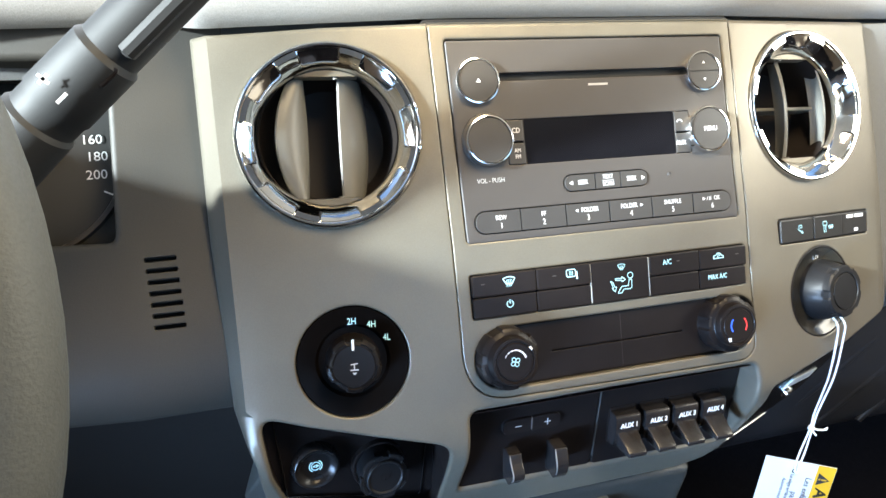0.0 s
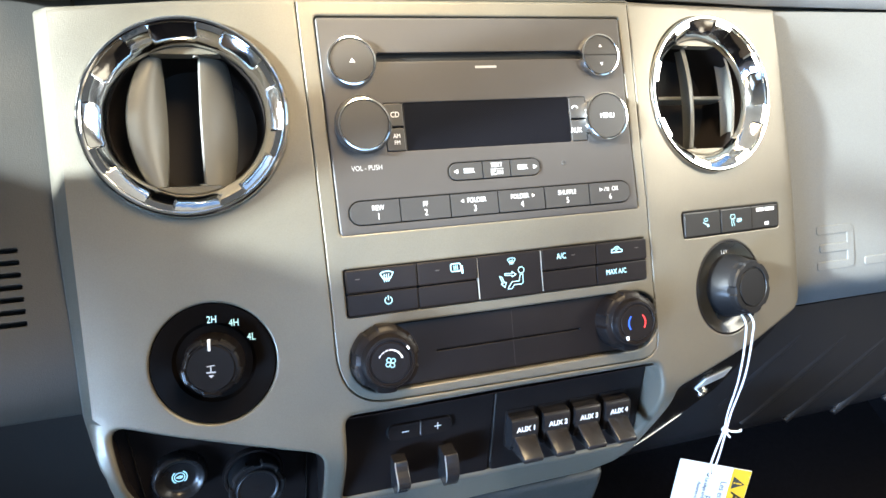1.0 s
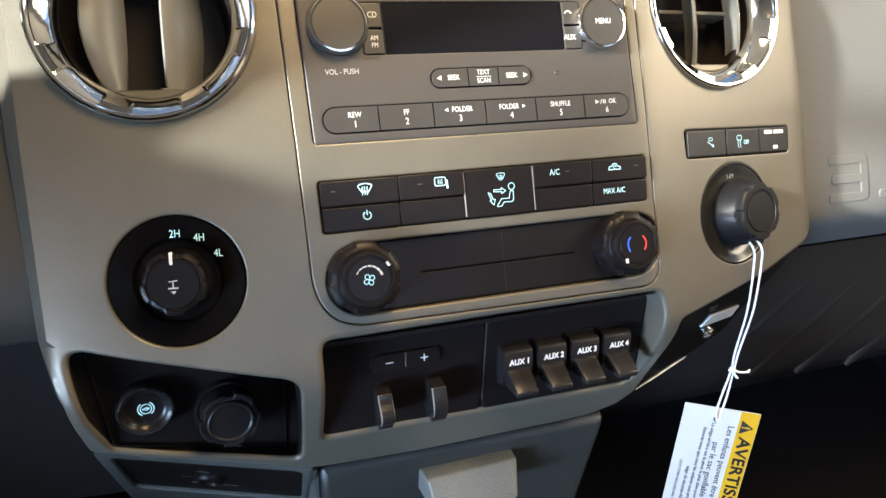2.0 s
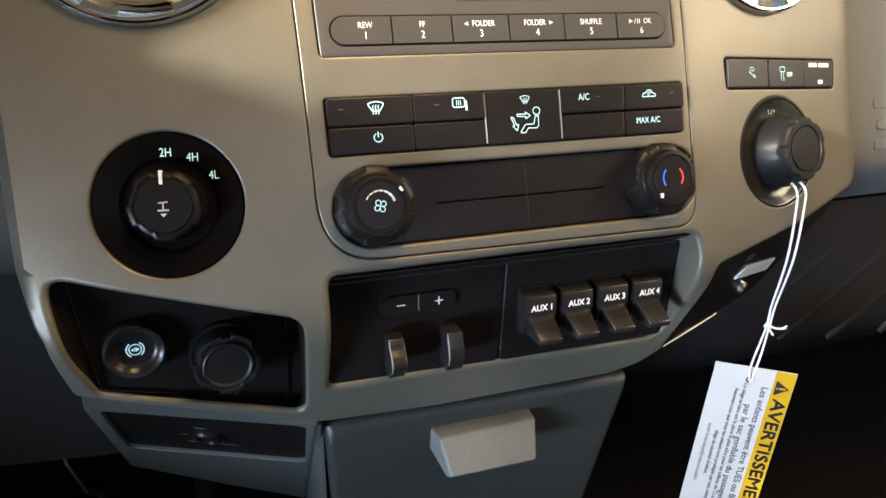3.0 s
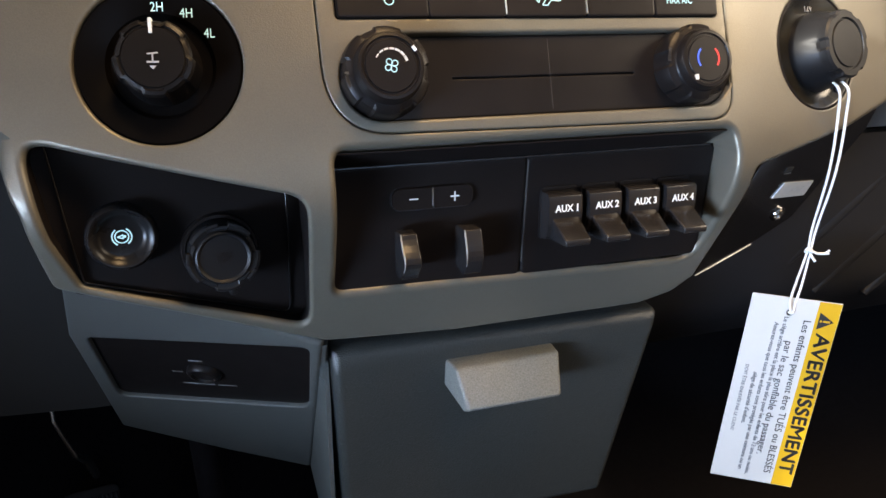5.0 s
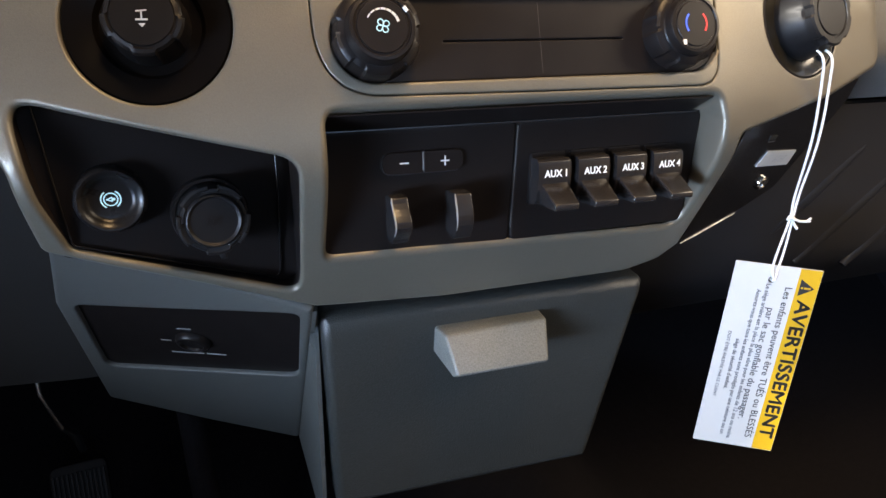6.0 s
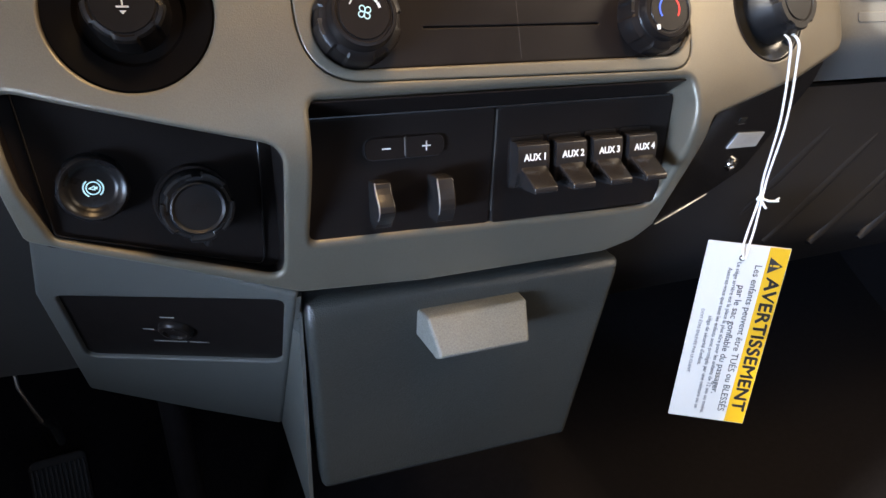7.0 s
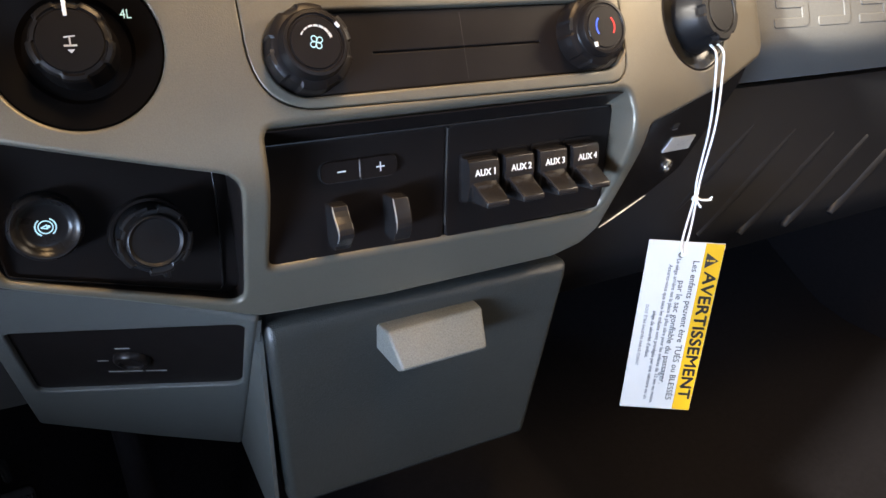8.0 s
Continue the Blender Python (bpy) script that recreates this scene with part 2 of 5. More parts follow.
def plate(outline, holes, place, depth, r=0.0015, step=0.008, grid=0.0, hole_depth=None, hole_r=None, taper=None, creases=()):
    """A sheet with openings on the surface place(x, y, out), with rounded rims and walls that go back by depth."""
    from mathutils.geometry import delaunay_2d_cdt
    hole_depth = hole_depth or [depth] * len(holes)
    hole_r = hole_r or [r] * len(holes)
    taper = taper or [0.0] * len(holes)
    outer = resample(ccw(outline), step)
    inner = [resample(ccw(h), min(step, 0.004)) for h in holes]
    loops = [offset(outer, -r)] + [offset(h, hr) for h, hr in zip(inner, hole_r)]
    verts, edges = [], []
    for lp in loops:
        k = len(verts)
        verts += [Vector(p) for p in lp]
        edges += [(k + i, k + (i + 1) % len(lp)) for i in range(len(lp))]
    guard = [offset(outer, -r - 0.0008)] + [offset(h, hr + 0.0008) for h, hr in zip(inner, hole_r)]
    for lp in guard:
        verts += [Vector(p) for p in lp]
    for line in creases:
        k = len(verts)
        pts = [Vector((a[0] + (b[0] - a[0]) * j / 12, a[1] + (b[1] - a[1]) * j / 12)) for a, b in zip(line, line[1:]) for j in range(12)] + [Vector(line[-1])]
        verts += pts
        edges += [(k + i, k + i + 1) for i in range(len(pts) - 1)]
    if grid:
        xs, ys = [p[0] for p in outer], [p[1] for p in outer]
        bounds = np.array([tuple(v) for v in verts])
        gx = np.arange(min(xs), max(xs), grid)
        gy = np.arange(min(ys), max(ys), grid)
        for j, y in enumerate(gy):
            for x in gx:
                x1 = x + (grid / 2 if j % 2 else 0)
                if np.min((bounds[:, 0] - x1) ** 2 + (bounds[:, 1] - y) ** 2) > (grid * 0.45) ** 2:
                    verts.append(Vector((x1, y)))
    vs, _, fs, _, _, _ = delaunay_2d_cdt(verts, edges, [], 0, 1e-6)
    bm = bmesh.new()
    bv = [bm.verts.new(place(v.x, v.y, 0)) for v in vs]
    for f in fs:
        cx, cy = sum(vs[i].x for i in f) / len(f), sum(vs[i].y for i in f) / len(f)
        if inside(cx, cy, loops[0]) and not any(inside(cx, cy, h) for h in loops[1:]):
            bm.faces.new([bv[i] for i in f])
    key = {(round(v.x, 6), round(v.y, 6)): b for v, b in zip(vs, bv)}
    spec = [(outer, -1, r, depth, 0.0)] + [(h, 1, hr, hd, tp) for h, hr, hd, tp in zip(inner, hole_r, hole_depth, taper)]
    for lp, (shape, side, rr, dd, tp) in zip(loops, spec):
        prev = [key.get((round(x, 6), round(y, 6))) or min(bv, key=lambda b, q=place(x, y, 0): (b.co - Vector(q)).length_squared) for x, y in lp]
        for k in (1, 2, 3, 4):
            if k < 4:
                a = math.pi / 6 * k
                ring = offset(shape, side * rr * (1 - math.sin(a)))
                ring = [place(x, y, -rr * (1 - math.cos(a))) for x, y in ring]
            else:
                ring = tp(shape) if callable(tp) else [place(x, y, -dd) for x, y in offset(shape, -(tp if side > 0 else 0))]
            ring = [bm.verts.new(q) for q in ring]
            n = len(ring)
            for i in range(n):
                if len({prev[i], prev[(i + 1) % n], ring[(i + 1) % n], ring[i]}) == 4:
                    bm.faces.new((prev[i], prev[(i + 1) % n], ring[(i + 1) % n], ring[i]))
            prev = ring
    return bm


def flat(x, y, o):
    return Vector((x, y, o))


def text(body, size, x, y, z, parent, material, m=None, squeeze=0.82, turn=0.0, align="CENTER", bold=0.0, name="label"):
    """Lettering that lies on the plane z, its middle at x, y."""
    cu = bpy.data.curves.new("lettering", "FONT")
    cu.body, cu.size, cu.align_x, cu.align_y, cu.extrude, cu.resolution_u, cu.offset = body, size, align, "CENTER", 0.00008, 3, bold
    tmp = new("lettering", cu)
    me = bpy.data.meshes.new_from_object(tmp.evaluated_get(bpy.context.evaluated_depsgraph_get()))
    bpy.data.objects.remove(tmp)
    bpy.data.curves.remove(cu)
    me.transform((m or Matrix()) @ pose(x, y, z, 0, 0, turn) @ Matrix.Diagonal((squeeze, 1, 1, 1)))
    me.materials.clear()
    me.materials.append(material)
    me.name = name
    ob = new(name, me)
    ob.parent = parent
    return ob


def stroke(bm, pts, w, z, closed=False, h=0.00015):
    """A flat line of width w along points on the plane z."""
    n = len(pts)
    for i in range(n if closed else n - 1):
        a, b = Vector(pts[i]), Vector(pts[(i + 1) % n])
        d = (b - a)
        if d.length < 1e-7:
            continue
        d.normalize()
        q = Vector((-d.y, d.x)) * w / 2
        a, b = a - d * w * 0.3, b + d * w * 0.3
        quad = [bm.verts.new((p.x, p.y, z + h)) for p in (a - q, b - q, b + q, a + q)]
        bm.faces.new(quad)
    return bm


def blob(bm, pts, z, h=0.00015):
    bm.faces.new([bm.verts.new((x, y, z + h)) for x, y in ccw(pts)])
    return bm


def arc(cx, cy, r, a0, a1, n=8):
    return [(cx + r * math.cos(radians(a0 + (a1 - a0) * k / n)), cy + r * math.sin(radians(a0 + (a1 - a0) * k / n))) for k in range(n + 1)]


# ---- the curved face of the centre stack: y as a function of x and z ----
def softplus(v, k):
    return k * math.log1p(math.exp(max(-60.0, min(60.0, v / k))))


def surf(x, z):
    a = 0.385 * (z - 0.70) + 0.055 * softplus(z - 0.70, 0.004)
    b = -0.025 + (0.502 - z) * 0.48
    y = a + softplus(b - a, 0.007)
    return y + 0.2 * softplus(x - 0.125, 0.008) + 0.11 * softplus(-x - 0.125, 0.008) + 1.5 * max(0.0, -x - 0.22) ** 2


def normal(x, z):
    e = 0.0005
    return Vector(((surf(x + e, z) - surf(x - e, z)) / (2 * e), -1, (surf(x, z + e) - surf(x, z - e)) / (2 * e))).normalized()


def on(x, z, out=0.0):
    return Vector((x, surf(x, z), z)) + normal(x, z) * out


def spot(x, z, out=0.0):
    """The frame on the face at x, z: right, up along the face, and out of it."""
    n = normal(x, z)
    right = Vector((1, -n.x / n.y, 0)).normalized()
    up = n.cross(right)
    m = Matrix((right, up, n)).transposed().to_4x4()
    m.translation = on(x, z, out)
    return m


# ================= the large structure =================
def box(bm, x0, x1, y0, y1, z0, z1):
    vs = [bm.verts.new((x, y, z)) for z in (z0, z1) for x, y in ((x0, y0), (x1, y0), (x1, y1), (x0, y1))]
    for f in ((3, 2, 1, 0), (4, 5, 6, 7), (0, 1, 5, 4), (1, 2, 6, 5), (2, 3, 7, 6), (3, 0, 4, 7)):
        bm.faces.new([vs[i] for i in f])
    return bm


def structure(name, bm, material, label, category):
    return tagged(part(name, bm, material), label, category, "", "structure")


def build_cab():
    bm = bmesh.new()
    n = 40
    rows = []
    for j in range(n + 1):
        y = -1.75 + 2.6 * j / n
        row = []
        for i in range(n + 1):
            x = -0.95 + 2.0 * i / n
            hump = 0.15 * math.exp(-((x - 0.05) / 0.19) ** 4)
            toe = 0.75 * max(0.0, y - 0.30) ** 1.2
            row.append(bm.verts.new((x, y, hump + toe + 0.004 * noise.noise((x * 9, y * 9, 0)))))
        rows.append(row)
    for r0, r1 in zip(rows, rows[1:]):
        for i in range(n):
            bm.faces.new((r0[i], r0[i + 1], r1[i + 1], r1[i]))
    for f in bm.faces:
        f.normal_update()
    structure("floor", bm, CARPET, "black carpet on the cab floor and tunnel", "floor")
    bm = tube([(-0.222, 0.215, 0.36), (-0.223, 0.205, 0.28), (-0.222, 0.200, 0.20), (-0.218, 0.19, 0.12), (-0.214, 0.16, 0.05)], [0.016, 0.014, 0.013, 0.014, 0.016], 14)
    structure("trim_tunnel_carpet", bm, CARPET, "rolled dark carpet edge beside the tunnel", "trim")
    bm = box(bmesh.new(), -0.95, 1.05, 0.80, 0.85, 0.2, 0.86)
    structure("wall_front", bm, CARPET, "black lined firewall ahead of the footwells", "wall")
    bm = bmesh.new()
    # Unseen pillar carried far into the window to hold light off the left fascia.
    box(bm, -0.99, -0.95, -0.36, 0.85, 0.0, 0.945), box(bm, -0.99, -0.95, -0.95, -0.36, 0.0, 0.38), box(bm, -0.99, -0.95, -1.75, -0.95, 0.0, 0.945), box(bm, -0.99, -0.95, -1.75, -1.70, 0.945, 1.48), box(bm, -0.99, -0.95, -1.08, -0.48, 0.945, 1.42), box(bm, -0.99, -0.95, -1.08, -0.95, 1.42, 1.48), box(bm, -0.99, -0.95, -1.70, -1.08, 1.40, 1.48)
    box(bm, -0.99, -0.95, 0.04, 0.14, 0.945, 1.48), box(bm, -0.99, -0.95, -0.95, 0.04, 1.42, 1.48)
    structure("wall_driver_side", bm, LINING, "tan driver-side cab wall, door open, pillar widened against light", "wall")
    bm = bmesh.new()
    box(bm, 1.05, 1.09, -1.75, 0.85, 0.0, 0.93), box(bm, 1.05, 1.09, -1.75, -1.70, 0.93, 1.48), box(bm, 1.05, 1.09, -1.05, -0.90, 0.93, 1.48), box(bm, 1.05, 1.09, -1.70, -1.05, 1.40, 1.48)
    box(bm, 1.05, 1.09, -0.02, 0.10, 0.93, 1.48), box(bm, 1.05, 1.09, -0.90, -0.02, 1.44, 1.48)
    structure("wall_passenger_side", bm, LINING, "tan passenger door lining under its window", "wall")
    bm = bmesh.new()
    box(bm, -0.95, 1.05, -1.79, -1.75, 0.0, 0.98), box(bm, -0.95, 1.05, -1.79, -1.75, 1.34, 1.48)
    box(bm, -0.95, -0.57, -1.79, -1.75, 0.98, 1.34), box(bm, 0.67, 1.05, -1.79, -1.75, 0.98, 1.34)
    structure("wall_rear", bm, LINING, "tan rear wall of the cab round the back window", "wall")
    # Roof opening invented to hold the added overhead lamp.
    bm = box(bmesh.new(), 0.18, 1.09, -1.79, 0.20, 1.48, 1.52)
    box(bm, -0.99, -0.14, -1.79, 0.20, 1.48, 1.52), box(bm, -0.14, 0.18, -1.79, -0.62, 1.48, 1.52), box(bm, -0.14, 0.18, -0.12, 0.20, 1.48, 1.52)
    structure("ceiling", bm, mat("pale_headliner_cloth", (0.42, 0.41, 0.39), 0.9, 0.0, 0.05, 15, 0.3), "pale grey cab headliner with a hole for the added lamp", "ceiling")


build_cab()
# Black sheets added over the lower side walls to keep the footwells dark.
for side, x in (("driver", -0.949), ("passenger", 1.043)):
    structure("footwell_dark_sheet_" + side, box(bmesh.new(), x, x + 0.006, -0.30, 0.80, 0.0, 0.62), CARPET, "black sheet added to darken the side of the footwell", "wall")


# ================= dashboard round the centre stack =================
def sheet(fn, us, vs, thick, back=Vector((0, 1, 0))):
    """A thick sheet over a grid of u, v, with fn giving its face."""
    bm = bmesh.new()
    face = [[bm.verts.new(fn(u, v)) for u in us] for v in vs]
    rear = [[bm.verts.new(Vector(fn(u, v)) + back * thick) for u in us] for v in vs]
    m, n = len(vs), len(us)
    for j in range(m - 1):
        for i in range(n - 1):
            bm.faces.new((face[j][i], face[j][i + 1], face[j + 1][i + 1], face[j + 1][i]))
            bm.faces.new((rear[j][i], rear[j + 1][i], rear[j + 1][i + 1], rear[j][i + 1]))
    for j in range(m - 1):
        for i in (0, n - 1):
            bm.faces.new((face[j][i], face[j + 1][i], rear[j + 1][i], rear[j][i]))
    for i in range(n - 1):
        for j in (0, m - 1):
            bm.faces.new((face[j][i], face[j][i + 1], rear[j][i + 1], rear[j][i]))
    return bm


def span(a, b, n):
    return [a + (b - a) * k / (n - 1) for k in range(n)]


def passenger_y(z):
    """Depth of the passenger-side panel: leaning back above, rolling under below."""
    return 0.023 + 0.40 * (z - 0.612) - 0.10 * softplus(z - 0.70, 0.02) + 1.25 * softplus(0.596 - z, 0.007)


def build_dash():
    dash = thing("dashboard", "grey grained plastic dashboard of a pickup truck", "dashboard", pose(0, 0.2, 0.85))
    inv = dash.matrix_world.inverted()

    def add(name, bm, material, label="", parent=dash):
        bm.transform(inv)
        return part(name, bm, material, parent, label, 40)

    # pad over the whole width: a rounded nose, then the flat top up to the windshield
    def nose(x, s):
        sweep = 0.2 * min(max(0.0, x - 0.125), 0.165) + 0.11 * min(max(0.0, -x - 0.125), 0.16)
        sweep += 0.026 / (1 + math.exp((x + 0.288) / 0.004))
        lift = 0.004 * math.exp(-(x / 0.4) ** 4) - 0.006 * min(1.0, max(0.0, abs(x) - 0.12) / 0.15)
        if s < 0:
            return (x, 0.0674 - 0.050 * s + sweep, 0.8394 + 0.004 * s + lift)
        if s < 1:
            a = math.pi * (s * 0.75 - 0.25)
            return (x, 0.083 - 0.022 * math.cos(a) + sweep, 0.855 + 0.022 * math.sin(a) + lift)
        return (x, 0.083 + (s - 1) * 0.64 + sweep, 0.881 + 0.03 * min(1, s - 1))
    add("dash_pad", sheet(nose, span(-0.94, -0.32, 12) + span(-0.312, -0.262, 13) + span(-0.25, 0.30, 20) + span(0.34, 1.04, 14), [-1, -0.5] + span(0, 1, 10) + [1.3, 1.7, 2.05], 0.004, Vector((0, 0.9, 0.1))), PADTOP, "soft grained grey top pad")
    # grey strip added behind the shadow gap under the pad
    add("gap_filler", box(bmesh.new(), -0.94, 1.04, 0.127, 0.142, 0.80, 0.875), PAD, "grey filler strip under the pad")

    # panel between cluster and centre stack, with seven narrow slots
    def left_face(x, z, o):
        return Vector((x, 0.044 + 0.60 * (z - 0.692) - 0.42 * softplus(z - 0.795, 0.006) + 0.1 * max(0.0, -0.34 - x) + 1.4 * softplus(0.606 - z, 0.012), z)) + Vector((0, -0.857, 0.514)) * o
    slots = [rrect(-0.3165 + 0.0004 * k, 0.6925 - 0.0066 * k, 0.0205, 0.0027, 0.0009, 2) for k in range(7)]
    cluster = roundpoly([(-0.3435, 0.7045, 0.006), (-0.3405, 0.815, 0.02), (-0.70, 0.815, 0.03), (-0.70, 0.7065, 0.01)])
    outline = [(-0.262, 0.588), (-0.262, 0.846), (-0.93, 0.846), (-0.93, 0.588)]
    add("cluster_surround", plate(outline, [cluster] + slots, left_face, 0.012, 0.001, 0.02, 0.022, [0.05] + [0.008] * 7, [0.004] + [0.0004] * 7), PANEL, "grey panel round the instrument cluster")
    add("slot_backing", sheet(lambda x, z: left_face(x, z, -0.0095), [-0.333, -0.30], [0.645, 0.70], 0.002), DARK, "black mesh behind the narrow slots")

    # knee panel under the steering column
    def knee(x, z):
        return (x, 0.085 + 0.30 * (0.56 - z) - 0.75 * softplus(z - 0.57, 0.01) + 0.12 * max(0, -0.28 - x), z)
    add("knee_panel", sheet(knee, span(-0.93, -0.235, 12), [0.337, 0.340, 0.345] + span(0.36, 0.634, 14), 0.012), KNEE, "grey knee panel under the column, darkened for shade")

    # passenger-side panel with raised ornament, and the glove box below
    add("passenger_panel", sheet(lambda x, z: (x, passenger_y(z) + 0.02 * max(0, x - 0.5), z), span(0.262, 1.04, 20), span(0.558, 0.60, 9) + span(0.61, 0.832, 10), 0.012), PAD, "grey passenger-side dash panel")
    def lid(x, z):
        return (x, 0.056 + 0.10 * (0.552 - z) + 0.9 * softplus(0.385 - z, 0.008) + 0.02 * max(0, x - 0.5), z)
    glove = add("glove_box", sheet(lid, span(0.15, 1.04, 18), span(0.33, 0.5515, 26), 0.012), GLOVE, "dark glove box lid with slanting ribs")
    for k in range(5):
        x0, z0 = 0.385 + 0.068 * k, 0.512 - 0.012 * k
        L = (0.115, 0.15, 0.15, 0.14, 0.12)[k]
        rad = [0.0015 + 0.0090 * math.sin(math.pi * (0.03 + 0.94 * s)) ** 0.6 for s in span(0, 1, 12)]
        pts = [(x0 - L * 0.70 * s, 0.056 + 0.86 * r + 0.10 * (0.552 - (z0 - L * 0.71 * s)), z0 - L * 0.71 * s) for s, r in zip(span(0, 1, 12), rad)]
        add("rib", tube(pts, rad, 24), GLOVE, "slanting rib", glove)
    # raised ornament: plain blocks where the panel is embossed
    for k in range(4):
        x0 = 0.337 + 0.058 * k
        pm = bmesh.new()
        for cx, cz, w, h in ((0.021, 0.0330, 0.042, 0.0078), (0.021, 0.0170, 0.036, 0.0074), (0.021, 0.0015, 0.042, 0.0078), (0.0405, 0.0170, 0.0085, 0.036)):
            if (k == 1 and cz in (0.0330, 0.0170) and w > 0.01) or (k == 3 and w < 0.01):
                continue
            slab(resample(rrect(cx, cz, w, h, 0.002, 3), 0.004), -0.003, 0.0007, 0.0005, pm, 2, lambda x, y, o, x0=x0: Vector((x0 + x, passenger_y(0.612 + y) - o, 0.612 + y)))
        add("ornament", pm, PAD, "raised ornament block", bpy.data.objects["passenger_panel"])
    return dash


build_dash()

# ================= centre stack fascia =================
DIAL, SOCKET = (-0.198, 0.630), (0.2035, 0.628)
VENT_L, VENT_R = (-0.199, 0.7722), (0.1935, 0.7735)


def ring_on(c, r, n=64):
    """A circle of radius r on the face round c, in x and z."""
    m = spot(*c)
    out = []
    for k in range(n):
        a = 2 * math.pi * k / n
        p = m @ Vector((r * math.cos(a), r * math.sin(a), 0))
        out.append((p.x, p.z))
    return out


CENTRE = roundpoly([(-0.1258, 0.8395, 0.001), (0.1180, 0.8400, 0.001), (0.1200, 0.70, 0.0), (0.1215, 0.63, 0.02), (0.1225, 0.5935, 0.030), (0.0, 0.5945, 0.0), (-0.1215, 0.5960, 0.034), (-0.1228, 0.70, 0.0)], 10)
LEFT_POCKET = roundpoly([(-0.2645, 0.5980, 0.010), (-0.1358, 0.5665, 0.014), (-0.1350, 0.4728, 0.008), (-0.2512, 0.5170, 0.008), (-0.2590, 0.5480, 0.0)])
MID_POCKET = roundpoly([(-0.1205, 0.5890, 0.008), (0.0, 0.5895, 0.0), (0.1222, 0.5885, 0.009), (0.1262, 0.5720, 0.0), (0.1275, 0.5300, 0.0), (0.1262, 0.4925, 0.014), (0.0600, 0.4935, 0.0), (0.0, 0.4960, 0.0), (-0.1208, 0.4992, 0.006)], 8)
SWITCHES = roundpoly([(0.1535, 0.6921, 0.003), (0.2690, 0.6839, 0.003), (0.2680, 0.6641, 0.003), (0.1550, 0.6724, 0.003)])
LOWER_EDGE = [(0.1395, 0.4720, 0.004), (0.1260, 0.4590, 0.01), (0.1000, 0.4512, 0.0), (-0.0400, 0.4510, 0.0), (-0.1260, 0.4580, 0.02), (-0.2000, 0.4910, 0.0), (-0.2650, 0.5170, 0.006)]
OUTLINE = roundpoly([(-0.2835, 0.8290, 0.003), (-0.2720, 0.8335, 0.0), (-0.2000, 0.8385, 0.0), (-0.1240, 0.8415, 0.0), (0.1190, 0.8415, 0.0), (0.2850, 0.8350, 0.004), (0.2890, 0.7700, 0.0), (0.2930, 0.6500, 0.0), (0.2935, 0.5960, 0.016),
                     (0.2335, 0.5790, 0.0), (0.1430, 0.5625, 0.006)] + LOWER_EDGE + [(-0.2690, 0.5630, 0.01), (-0.2800, 0.5960, 0.01), (-0.2840, 0.70, 0.0)])


def cheek_in(shape):
    """Inner end of the middle pocket's rim, drawn in above and at the outer end to the panel's edge."""
    return [Vector((x + 0.0012 * max(0.0, min(1.0, (x - 0.1) / 0.02)), -0.0195, min(z, 0.5730))) for x, z in shape]


def tub(bm, rim, depth):
    """Wall of a recess: from the points rim, given as x, z, out, straight back by depth."""
    a = [bm.verts.new(on(x, z, o)) for x, z, o in rim]
    b = [bm.verts.new(on(x, z, o) + Vector((0, depth, 0))) for x, z, o in rim]
    n = len(a)
    for i in range(n):
        bm.faces.new((a[i], a[(i + 1) % n], b[(i + 1) % n], b[i]))
    return bm


